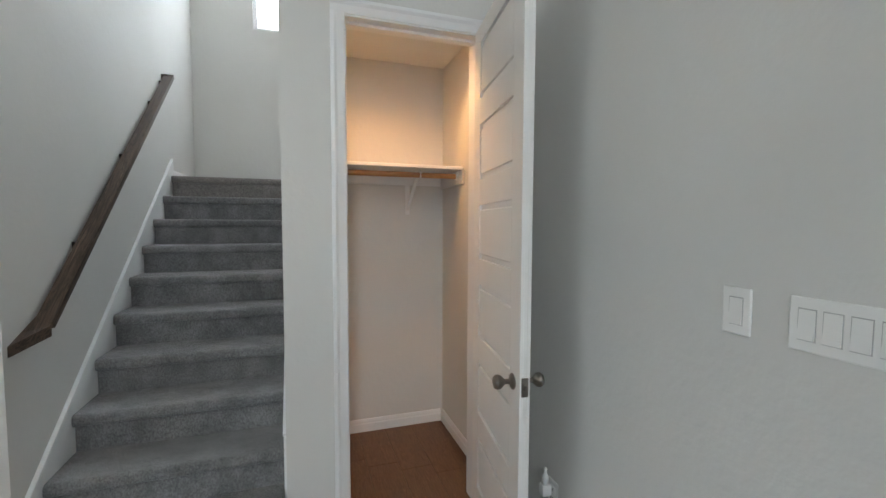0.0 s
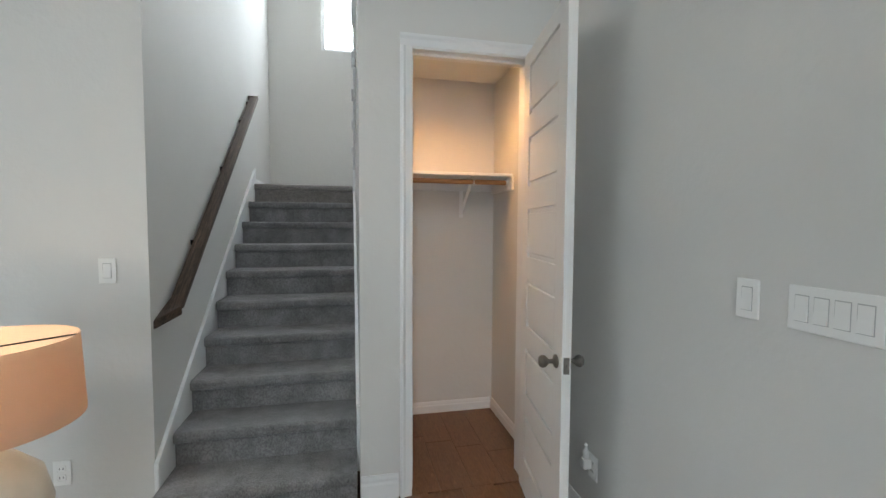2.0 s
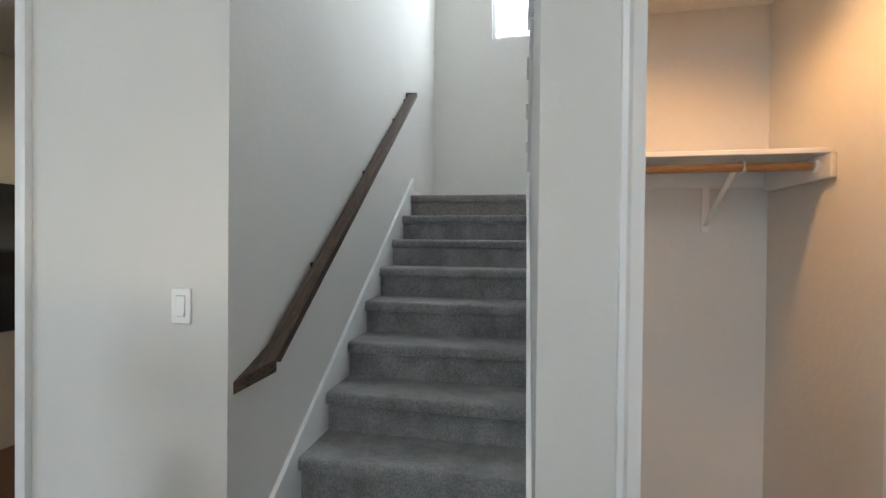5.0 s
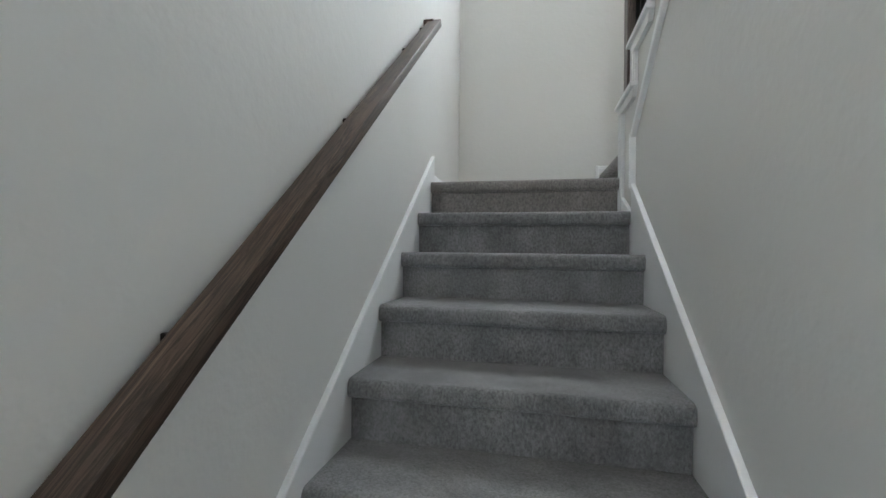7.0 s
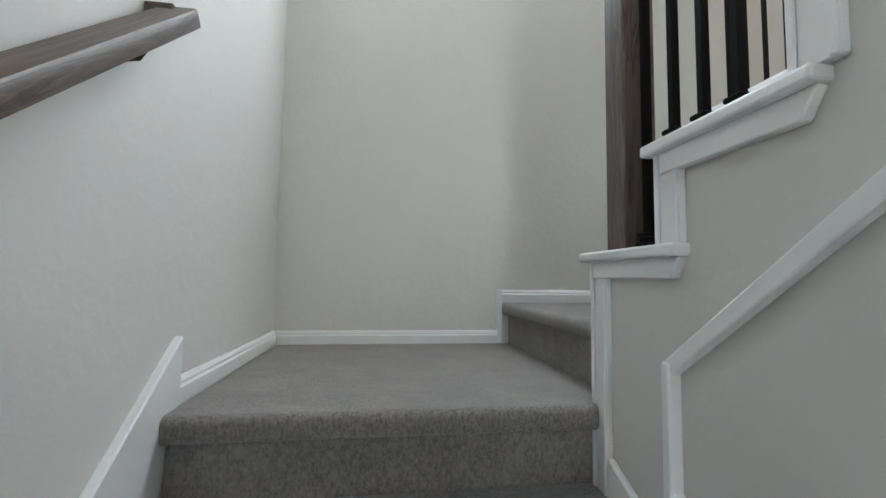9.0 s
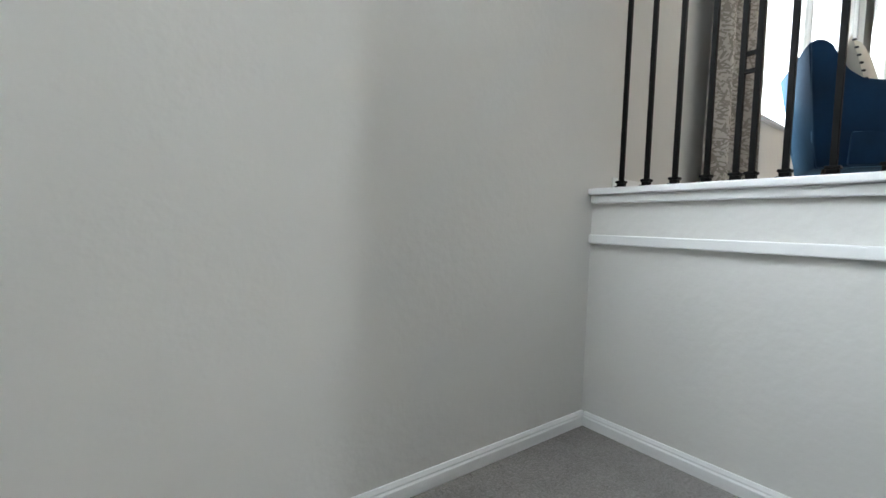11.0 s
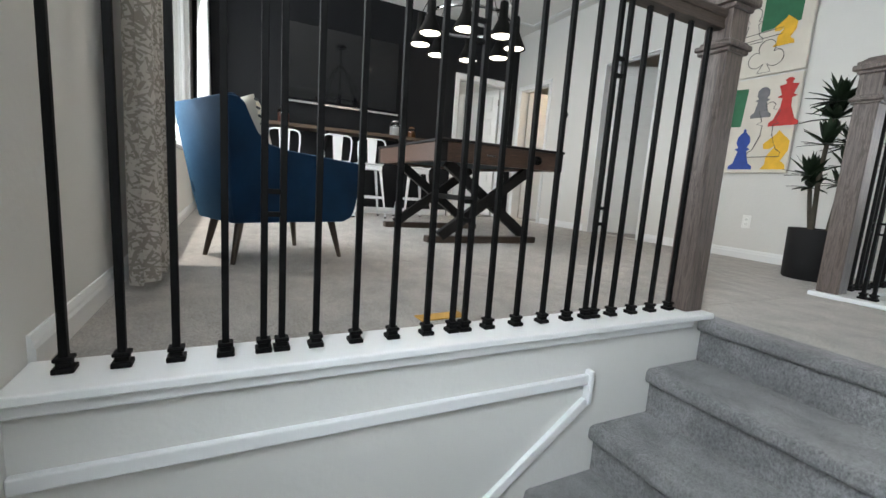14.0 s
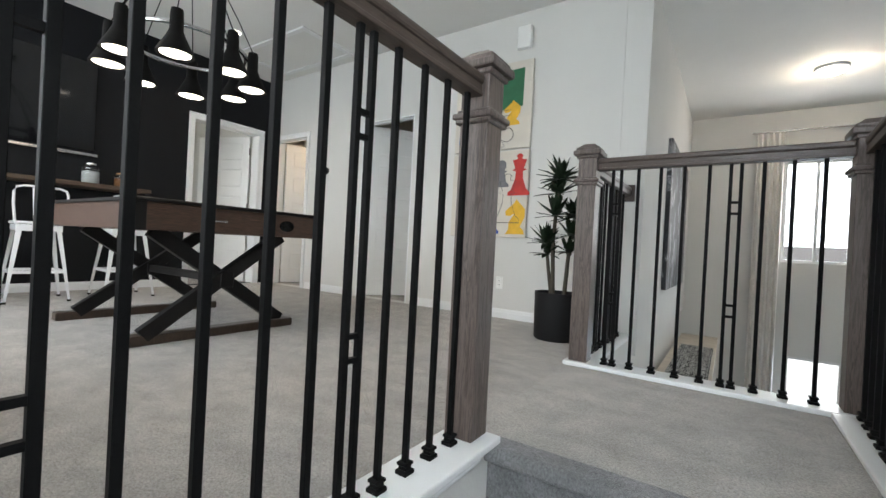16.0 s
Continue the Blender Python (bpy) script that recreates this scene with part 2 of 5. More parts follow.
def prism(bm, poly, axis, lo, hi, bevel=0.0, seg=2):
    """A polygon swept along an axis. For axis x the polygon is (y, z), for y it is (x, z), for z it is (x, y)."""
    def at(p, q):
        return {"x": (q, p[0], p[1]), "y": (p[0], q, p[1]), "z": (p[0], p[1], q)}[axis]
    lo_v, hi_v = [bm.verts.new(at(p, lo)) for p in poly], [bm.verts.new(at(p, hi)) for p in poly]
    n = len(poly)
    fs = [bm.faces.new(lo_v), bm.faces.new(hi_v[::-1])]
    for i in range(n):
        fs.append(bm.faces.new((lo_v[i], hi_v[i], hi_v[(i + 1) % n], lo_v[(i + 1) % n])))
    bmesh.ops.recalc_face_normals(bm, faces=fs)
    if bevel:
        bmesh.ops.bevel(bm, geom=list({e for f in fs for e in f.edges}), offset=bevel, segments=seg, affect="EDGES", profile=0.5)
    return bm


def lathe(bm, profile, n=24, at=(0, 0, 0), squash=(1, 1)):
    rings = []
    for r, z in profile:
        rings.append([bm.verts.new((at[0] + squash[0] * r * math.cos(2 * math.pi * k / n), at[1] + squash[1] * r * math.sin(2 * math.pi * k / n), at[2] + z)) for k in range(n)])
    for a, b in zip(rings, rings[1:]):
        for k in range(n):
            bm.faces.new((a[k], a[(k + 1) % n], b[(k + 1) % n], b[k]))
    if profile[0][0] > 1e-4:
        bm.faces.new(rings[0][::-1])
    if profile[-1][0] > 1e-4:
        bm.faces.new(rings[-1])
    return bm


def tube(bm, pts, r, n=8, r_end=None):
    pts = [Vector(p) for p in pts]
    rings = []
    for i, p in enumerate(pts):
        d = (pts[min(i + 1, len(pts) - 1)] - pts[max(i - 1, 0)]).normalized()
        side = d.cross(Vector((0, 0, 1)) if abs(d.z) < 0.95 else Vector((1, 0, 0))).normalized()
        up = side.cross(d)
        rr = r if r_end is None else r + (r_end - r) * i / (len(pts) - 1)
        rings.append([bm.verts.new(p + rr * (math.cos(2 * math.pi * k / n) * side + math.sin(2 * math.pi * k / n) * up)) for k in range(n)])
    for a, b in zip(rings, rings[1:]):
        for k in range(n):
            bm.faces.new((a[k], a[(k + 1) % n], b[(k + 1) % n], b[k]))
    bm.faces.new(rings[0][::-1])
    bm.faces.new(rings[-1])
    return bm


def beam(bm, a, b, w, h, bevel=0.0):
    """A rectangular bar from a to b, w wide sideways and h high."""
    a, b = Vector(a), Vector(b)
    d = (b - a).normalized()
    side = d.cross(Vector((0, 0, 1)) if abs(d.z) < 0.98 else Vector((1, 0, 0))).normalized()
    up = side.cross(d)
    v = [bm.verts.new(p + sx * side * w / 2 + sz * up * h / 2) for p in (a, b) for sx, sz in ((-1, -1), (1, -1), (1, 1), (-1, 1))]
    fs = [bm.faces.new([v[i] for i in q]) for q in ((0, 1, 2, 3), (7, 6, 5, 4), (0, 4, 5, 1), (1, 5, 6, 2), (2, 6, 7, 3), (3, 7, 4, 0))]
    bmesh.ops.recalc_face_normals(bm, faces=fs)
    if bevel:
        bmesh.ops.bevel(bm, geom=list({e for f in fs for e in f.edges}), offset=bevel, segments=2, affect="EDGES", profile=0.5)
    return bm


def ob_of(name, bm, material, smooth=False):
    bmesh.ops.recalc_face_normals(bm, faces=bm.faces)
    me = bpy.data.meshes.new(name)
    bm.to_mesh(me)
    bm.free()
    me.materials.append(material)
    if smooth:
        for p in me.polygons:
            p.use_smooth = True
        me.set_sharp_from_angle(angle=radians(38))
    return new(name, me)


def part(name, bm, material, parent, label="", smooth=False):
    ob = ob_of(name, bm, material, smooth)
    ob.parent = parent
    if label:
        ob["label"] = label
    return ob


def thing(name, label, category, group="", at=(0, 0, 0), turn=0, kind=""):
    ob = new(name)
    ob.empty_display_size = 0.1
    ob.matrix_basis = pose(*at, 0, 0, turn)
    return tagged(ob, label, category, group, kind)


def solid(name, bm, material, label, category, group="", kind="structure", smooth=False):
    return tagged(ob_of(name, bm, material, smooth), label, category, group, kind)


def N():
    return bmesh.new()


def wall_cells(axis, lo, hi, a0, a1, z0, z1, holes=()):
    """A wall normal to an axis ("x" or "y"), lo to hi thick, with rectangular openings (a0, a1, z0, z1)."""
    bm = N()
    avs = sorted({a0, a1, *[h[0] for h in holes], *[h[1] for h in holes]})
    zs = sorted({z0, z1, *[h[2] for h in holes], *[h[3] for h in holes]})
    avs, zs = [v for v in avs if a0 <= v <= a1], [v for v in zs if z0 <= v <= z1]
    for p, q in zip(avs, avs[1:]):
        run = []
        for r, s in zip(zs, zs[1:]):
            if any(h[0] <= (p + q) / 2 <= h[1] and h[2] <= (r + s) / 2 <= h[3] for h in holes):
                continue
            if run and abs(run[-1][1] - r) < 1e-6:
                run[-1][1] = s
            else:
                run.append([r, s])
        for r, s in run:
            if axis == "y":
                bx(bm, (p, lo, r), (q, hi, s))
            else:
                bx(bm, (lo, p, r), (hi, q, s))
    bmesh.ops.remove_doubles(bm, verts=bm.verts, dist=1e-5)
    return bm

# ---- plan ----
F0, YC = -0.086, 0.425            # hall floor; hall face of the closet wall
R, G = 0.1808, 0.245                # riser and going of the lower flight
XL, XK0, XK1 = -0.868, 0.078, 0.140  # stair wall face; faces of the wall between the flights
XR = 1.15                            # inner face of the wall under the loft guard
YB = 3.475                           # wall behind the landing
LZ1, LZ2, FZ, CZ = 1.735, 1.914, 2.824, 5.65
R2 = (FZ - LZ2) / 5
UY = [2.455, 2.19, 1.92, 1.652, 1.38]  # noses of the upper flight
KY = [2.562, 2.321, 2.060, 1.795, 1.53]  # steps in the top of the wall between the flights
HX = 1.148                           # hall wall
VX = 1.10                            # upper hall wall

# ---- structure ----
solid("floor", bx(N(), (-4.4, -5.3, F0 - 0.12), (3.0, 3.6, F0 - 0.012)), FLOORWOOD, "brown wood plank floor of the hall", "floor")
solid("ground", bx(N(), (-400, -400, -0.4), (400, 400, -0.25)), plain("dry_lawn", (0.12, 0.13, 0.06), 0.95, 0, 0.3, 0.6, 0.3, 20), "pale dry lawn outside the house", "ground")
solid("wall_stair", bx(N(), (XL - 0.12, YC + 0.12, F0), (XL, YB, CZ)), WALL, "off-white painted stairwell wall", "wall")
solid("wall_north", wall_cells("y", YB, YB + 0.15, -4.4, 6.2, F0, CZ, [(-0.29, 0.53, 3.375, 4.85), (2.5, 5.6, 3.45, 5.32)]), WALL, "off-white painted rear wall with two window openings", "wall")
solid("wall_hall", wall_cells("y", YC, YC + 0.12, -4.4, XL, F0, CZ, [(-2.55, -1.684, -0.2, 2.252)]), WALL, "off-white hall wall with a cased doorway", "wall")
solid("wall_closet", wall_cells("y", YC, YC + 0.12, XK0, HX, F0, FZ - 0.142, [(0.336, 0.983, -0.2, 2.252)]), WALL, "white wall round the closet doorway", "wall")
knee = [(YC + 0.122, F0), (YB, F0), (YB, LZ1 - 0.3), (KY[0], LZ1 - 0.3), (KY[0], 2.055), (KY[1], 2.055), (KY[1], 2.24), (KY[2], 2.24), (KY[2], 2.42), (KY[3], 2.42), (KY[3], 2.605), (KY[4], 2.605), (KY[4], FZ), (0.06, FZ), (0.06, FZ - 0.142), (YC + 0.122, FZ - 0.142)]
solid("wall_between_flights", prism(N(), knee, "x", XK0, XK1), WALL, "white stepped knee wall between the stair flights", "wall")
solid("wall_loft_edge", bx(N(), (XR, 1.3, 0.0), (XR + 0.12, YB, FZ)), WALL, "white wall below the loft guard rail", "wall")
solid("wall_closet_side", bx(N(), (1.115, YC + 0.122, F0), (XR + 0.12, 1.41, 2.43)), WALL, "warm lit closet side wall", "wall")
solid("wall_closet_back", bx(N(), (XK1, 1.389, F0), (1.116, 1.46, 2.43)), WALL, "warm lit closet back wall", "wall")
solid("closet_ceiling", bx(N(), (XK1 - 0.01, YC + 0.12, 2.43), (1.12, 1.40, 2.438)), CEIL, "white closet ceiling", "ceiling")
solid("wall_east_hall", bx(N(), (HX, -5.1, F0), (HX + 0.12, YC - 0.002, 2.68)), WALL, "off-white hall wall with light switches", "wall")
solid("wall_east_upper", bx(N(), (VX, -5.1, 2.682), (VX + 0.19, -1.002, CZ)), WALL, "off-white upper hall wall beside the void", "wall")
solid("wall_south", wall_cells("y", -5.25, -5.1, -4.4, 1.3, F0, CZ, [(-0.82, -0.07, 3.49, 4.94), (-0.80, -0.18, 0.05, 2.18)]), WALL, "off-white front wall with a window and a glazed door", "wall")
# unseen wall; its opening is added for the hall fill lamp
solid("wall_west", wall_cells("x", -4.4, -4.2, -5.25, YB, F0, CZ, [(-4.0, -1.2, 0.6, 2.5)]), WALL, "off-white unseen outer wall with an added window opening", "wall")
solid("wall_loft_south", wall_cells("y", -1.12, -1.0, VX + 0.192, 6.2, FZ - 0.14, CZ, [(3.41, 4.17, FZ, 4.875), (5.19, 5.86, FZ, 4.83)]), WALL, "off-white loft wall with two doorways", "wall")
solid("wall_loft_black", wall_cells("x", 6.0, 6.15, -0.998, YB, FZ - 0.14, CZ, [(-0.82, 0.05, FZ, 4.88)]), BLACKWALL, "black painted accent wall of the loft", "wall")
solid("ceiling", bx(N(), (-4.4, -5.25, CZ), (8.2, YB + 0.15, CZ + 0.1)), CEIL, "white textured ceiling", "ceiling")
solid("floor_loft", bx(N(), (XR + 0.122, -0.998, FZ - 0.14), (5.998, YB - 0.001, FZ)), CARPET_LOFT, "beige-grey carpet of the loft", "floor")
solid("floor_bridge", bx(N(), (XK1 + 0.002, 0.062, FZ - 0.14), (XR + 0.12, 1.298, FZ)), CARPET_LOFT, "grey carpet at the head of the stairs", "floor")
# rooms behind the open doors
solid("floor_back_rooms", bx(N(), (1.3, -3.2, FZ - 0.14), (8.2, -1.122, FZ - 0.004)), CARPET_LOFT, "carpet of the rooms behind the open doors", "floor")
solid("floor_side_room", bx(N(), (6.152, -1.1, FZ - 0.14), (8.2, YB, FZ - 0.004)), CARPET_LOFT, "carpet of the room behind the black wall", "floor")
solid("wall_back_rooms", bx(N(), (1.3, -3.35, FZ), (8.2, -3.2, CZ)), WALL, "plain white bedroom wall", "wall")
solid("wall_bath", bx(N(), (4.75, -3.2, FZ), (4.87, -1.122, CZ)), WALL, "plain white partition wall", "wall")
solid("wall_far_east", bx(N(), (8.2, -3.35, FZ), (8.35, YB, CZ)), WALL, "plain white outer wall", "wall")
solid("wall_side_partition", bx(N(), (6.152, -1.12, FZ), (8.2, -1.0, CZ)), WALL, "plain white partition wall", "wall")
solid("ceiling_side_room", bx(N(), (-4.2, YC + 0.12, 2.60), (XL - 0.12, YB, 2.75)), CEIL, "white ceiling of the downstairs room", "ceiling")
solid("wall_side_room", bx(N(), (-3.55, YC + 0.122, F0), (-3.43, YB, 2.60)), plain("beige_room_paint", (0.62, 0.58, 0.51), 0.8), "beige wall of the downstairs room", "wall")
solid("hall_ledge", bx(N(), (0.62, -5.1, 2.18), (VX - 0.001, -1.95, 2.30)), plain("beige_ledge_paint", (0.50, 0.44, 0.36), 0.8, 0, 0.1, 6, 0.2, 120), "beige topped ledge high in the hall", "ledge")

# ---- stairs ----


def nose_profile(y, z, depth, rise, way=1):
    """Side outline of one carpeted step: a rounded nose that overhangs its riser."""
    r, over, h = 0.020, 0.030, 0.058
    pts = [(y + way * depth, z), (y + way * depth, z - rise - 0.02), (y + way * over, z - rise - 0.02), (y + way * (over - 0.001), z - h - 0.001)]
    for c, a0 in ((z - h + r, -90), (z - r, 0)):
        for k in range(5):
            a = radians(a0 + 90 * k / 4)
            pts.append((y + way * (r - r * math.cos(a)), c + r * math.sin(a)))
    return pts


lower = thing("stairs_lower", "lower flight of stairs in grey carpet", "stairs", kind="structure")
for i in range(1, 11):
    y = 2.534 - (10 - i) * G
    depth = G + 0.05 if i < 10 else YB - y
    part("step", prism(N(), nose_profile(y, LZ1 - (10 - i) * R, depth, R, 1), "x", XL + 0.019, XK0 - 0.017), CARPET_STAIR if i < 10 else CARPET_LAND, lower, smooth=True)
solid("landing_edge", bx(N(), (XK0 - 0.017, 2.56, LZ1 - 0.2), (0.30, YB, LZ1 - 0.0005)), CARPET_LAND, "stair carpet tinted as warmly lit at the landing riser", "landing")
landing = thing("stairs_landing", "upper half landing in stair carpet tinted as warmly lit", "landing", kind="structure")
bm = N()
prism(bm, nose_profile(0.106, LZ2, XR - 0.106, R, 1), "y", KY[0] + 0.002, YB)
bx(bm, (XK1 + 0.002, 2.40, LZ1), (XR - 0.002, KY[0] + 0.001, LZ2 - 0.002))
part("step", bm, CARPET_LAND, landing, smooth=True)
upper = thing("stairs_upper", "upper flight of stairs in grey carpet", "stairs", kind="structure")
for k in range(1, 6):
    y = UY[k - 1]
    depth = (UY[k - 1] - UY[k] + 0.05) if k < 5 else 0.09
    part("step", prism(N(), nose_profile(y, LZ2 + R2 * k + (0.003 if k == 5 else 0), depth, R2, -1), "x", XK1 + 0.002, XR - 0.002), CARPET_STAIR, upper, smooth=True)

# skirt boards, baseboards and mouldings
S = R / G


def nose_z(y):
    return LZ1 + (y - 2.534) * S


sk = [(0.41, nose_z(0.41) + 0.06), (2.62, 1.884), (2.62, LZ1 + 0.02), (2.53, LZ1 - 0.2), (0.62, F0 + 0.05), (0.41, F0)]
solid("trim_stair_skirt", prism(N(), sk, "x", XL, XL + 0.02, 0.003, 1), TRIM, "white skirt board along the stairs", "skirt board")
sk2 = [(0.55, nose_z(0.55) + 0.08), (2.296, 1.66), (2.296, LZ1 - 0.19), (2.50, LZ1 - 0.10), (2.50, LZ1 - 0.3), (0.7, 0.1), (0.55, 0.0)]
solid("trim_stair_skirt_inner", prism(N(), sk2, "x", XK0 - 0.016, XK0, 0.003, 1), TRIM, "white skirt board on the knee wall", "skirt board")
bm = N()
beam(bm, (XK0 - 0.010, 0.56, nose_z(0.55) + 0.09), (XK0 - 0.010, 2.296, 1.656), 0.020, 0.028, 0.004)
beam(bm, (XK0 - 0.010, 2.296, 1.645), (XK0 - 0.010, 2.296, 1.876), 0.020, 0.028, 0.004)
beam(bm, (XK0 - 0.010, 2.301, 1.862), (XK0 - 0.010, 1.45, 1.862 + 0.85 * 0.745), 0.020, 0.028, 0.004)
solid("trim_knee_panel", bm, TRIM, "white panel moulding on the knee wall", "moulding")


def base_profile(h=0.085):
    return [(0, 0), (0.015, 0), (0.015, h * 0.62), (0.011, h * 0.72), (0.011, h * 0.82), (0.006, h), (0, h)]


def baseboard(axis, at, sign, a0, a1, z, h=0.085):
    pr = [(at + sign * u, z + v) for u, v in base_profile(h)]
    return solid("baseboard", prism(N(), pr, axis, a0, a1), TRIM, "white moulded baseboard", "baseboard")


baseboard("y", XL, 1, 2.622, YB - 0.016, LZ1, 0.056)
baseboard("x", YB, -1, XL, 0.082, LZ1, 0.056)
baseboard("x", YB, -1, 0.102, XR, LZ2, 0.056)
baseboard("y", XR, -1, 2.47, YB - 0.016, LZ2, 0.056)
baseboard("x", YB, -1, XR + 0.13, 5.99, FZ)
baseboard("x", -1.0, 1, VX + 0.2, 3.33, FZ)
baseboard("x", -1.0, 1, 4.25, 5.11, FZ)
baseboard("y", 6.0, -1, 0.13, YB - 0.016, FZ)
baseboard("x", 1.389, -1, XK1, 1.10, F0)
baseboard("y", 1.115, -1, YC + 0.125, 1.374, F0)
baseboard("x", YC, -1, XK0, 0.275, F0, 0.13)
baseboard("x", YC, -1, -1.61, XL, F0)
baseboard("y", HX, -1, -5.08, YC - 0.02, F0)
solid("trim_landing_corner", bx(N(), (0.080, YB - 0.016, LZ1), (0.102, YB, LZ2 + 0.056), 0.003), TRIM, "white upright end of the landing baseboard", "trim")


def casing(name, axis, at, sign, a0, a1, z0, z1, w=0.06):
    """A moulded door casing round an opening."""
    t = thing(name, "white moulded door casing", "door casing", kind="structure")
    prof = [(0, 0), (w, 0), (w, 0.022), (w * 0.75, 0.024), (w * 0.55, 0.016), (w * 0.15, 0.012), (0, 0.010)]
    for side in (-1, 1):
        base = a0 if side < 0 else a1
        poly = [(base + side * u, at + sign * v) if axis == "y" else (at + sign * v, base + side * u) for u, v in prof]
        part("side_casing", prism(N(), poly, "z", z0, z1), TRIM, t)
    poly = [(at + sign * v, z1 + u) for u, v in prof]
    if axis == "y":
        part("head_casing", prism(N(), poly, "x", a0 - w, a1 + w), TRIM, t)
    else:
        part("head_casing", prism(N(), poly, "y", a0 - w, a1 + w), TRIM, t)
    return t


def jamb(name, axis, lo, hi, a0, a1, z0, z1):
    bm = N()
    if axis == "y":
        bx(bm, (a0, lo, z0), (a0 + 0.014, hi, z1)), bx(bm, (a1 - 0.014, lo, z0), (a1, hi, z1)), bx(bm, (a0 + 0.014, lo, z1 - 0.014), (a1 - 0.014, hi, z1))
        bx(bm, (a0 + 0.014, lo + 0.05, z0), (a0 + 0.024, lo + 0.085, z1 - 0.014))
        bx(bm, (a0 + 0.024, lo + 0.05, z1 - 0.026), (a1 - 0.014, lo + 0.085, z1 - 0.014))
    else:
        bx(bm, (lo, a0, z0), (hi, a0 + 0.014, z1)), bx(bm, (lo, a1 - 0.014, z0), (hi, a1, z1)), bx(bm, (lo, a0 + 0.014, z1 - 0.014), (hi, a1 - 0.014, z1))
    return solid(name, bm, TRIM, "white painted door jamb", "door jamb")


casing("door_casing_closet", "y", YC - 0.001, -1, 0.343, 0.976, F0, 2.245)
jamb("jamb_closet", "y", YC - 0.004, YC + 0.124, 0.332, 0.987, F0, 2.252)
casing("door_casing_hall", "y", YC - 0.001, -1, -2.54, -1.691, F0, 2.245)
jamb("jamb_hall", "y", YC - 0.004, YC + 0.124, -2.55, -1.68, F0, 2.252)
casing("door_casing_black", "x", 5.999, -1, -0.81, 0.04, FZ, 4.87, 0.07)
jamb("jamb_black", "x", 5.996, 6.154, -0.82, 0.05, FZ, 4.88)
casing("door_casing_bath", "y", -0.999, 1, 5.20, 5.85, FZ, 4.82)
jamb("jamb_bath", "y", -1.124, -0.996, 5.19, 5.86, FZ, 4.83)
jamb("jamb_bedroom", "y", -1.124, -0.996, 3.41, 4.17, FZ, 4.875)
solid("strike_plate", bx(N(), (0.3465, YC + 0.02, 0.765), (0.349, YC + 0.045, 0.825), 0.001), HINGE, "dark bronze strike plate on the closet jamb", "strike plate", kind="thing")


def knob_set(parent, x0, x1, y, z):
    """A round door knob on both faces of a door leaf that lies between x0 and x1."""
    for sgn, face in ((-1, x0), (1, x1)):
        pr = [(0.0, 0.0), (0.030, 0.0), (0.032, 0.004), (0.026, 0.010), (0.011, 0.014), (0.010, 0.030), (0.016, 0.036), (0.027, 0.046), (0.029, 0.058), (0.022, 0.068), (0.0, 0.072)]
        bm = lathe(N(), [(max(r * 0.9, 0.0002), h * 1.04) for r, h in pr], 20)
        bmesh.ops.transform(bm, matrix=Matrix.Translation((face, y, z)) @ Matrix.Rotation(radians(90 * sgn), 4, "Y"), verts=bm.verts)
        part("knob", bm, NICKEL, parent, "aged nickel round knob", True)


def door_leaf(name, label, width, height, panels, z0):
    """A door leaf along -y from its hinge edge at the origin, thin in x, with horizontal moulded panels on both faces."""
    t = thing(name, label, "door", kind="structure")
    part("core", bx(N(), (-0.006, -width, z0), (0.006, 0, height)), DOORP, t)
    st, top, foot, gap = 0.105, 0.080, 0.176, 0.115
    ph = (height - z0 - top - foot - gap * (panels - 1)) / panels
    for sgn in (-1, 1):
        lo, hi = (-0.0185, -0.006) if sgn < 0 else (0.006, 0.0185)
        part("stile", bx(N(), (lo, -width, z0), (hi, -width + st, height), 0.0012), DOORP, t)
        part("stile", bx(N(), (lo, -st, z0), (hi, 0, height), 0.0012), DOORP, t)
        for k in range(panels + 1):
            h0 = z0 if k == 0 else z0 + foot + k * ph + (k - 1) * gap
            h1 = height if k == panels else z0 + foot + k * (ph + gap)
            part("rail", bx(N(), (lo, -width + st, h0), (hi, -st, h1), 0.0012), DOORP, t)
            if k < panels:
                f = sgn * 0.0155
                part("panel", bx(N(), (min(f, sgn * 0.005), -width + st + 0.006, h1 + 0.022), (max(f, sgn * 0.005), -st - 0.006, h1 + ph - 0.022), 0.004), DOORP, t)
    return t


closet_door = door_leaf("door_closet", "white panelled closet door standing open", 0.665, 2.322, 6, 0.012)
knob_set(closet_door, -0.0185, 0.0185, -0.602, 0.885)
part("latch_plate", bx(N(), (-0.012, -0.6675, 0.852), (0.012, -0.665, 0.918), 0.001), NICKEL, closet_door, "aged nickel latch plate")
part("latch_bolt", bx(N(), (-0.006, -0.675, 0.876), (0.006, -0.6675, 0.894), 0.002), NICKEL, closet_door)
for hz in (0.25, 1.2, 2.15):
    part("hinge", lathe(N(), [(0.006, 0), (0.006, 0.09)], 10, (0.022, 0.006, hz)), HINGE, closet_door)
closet_door.matrix_basis = pose(0.962, YC - 0.025, F0, 0, 0, -9.0)

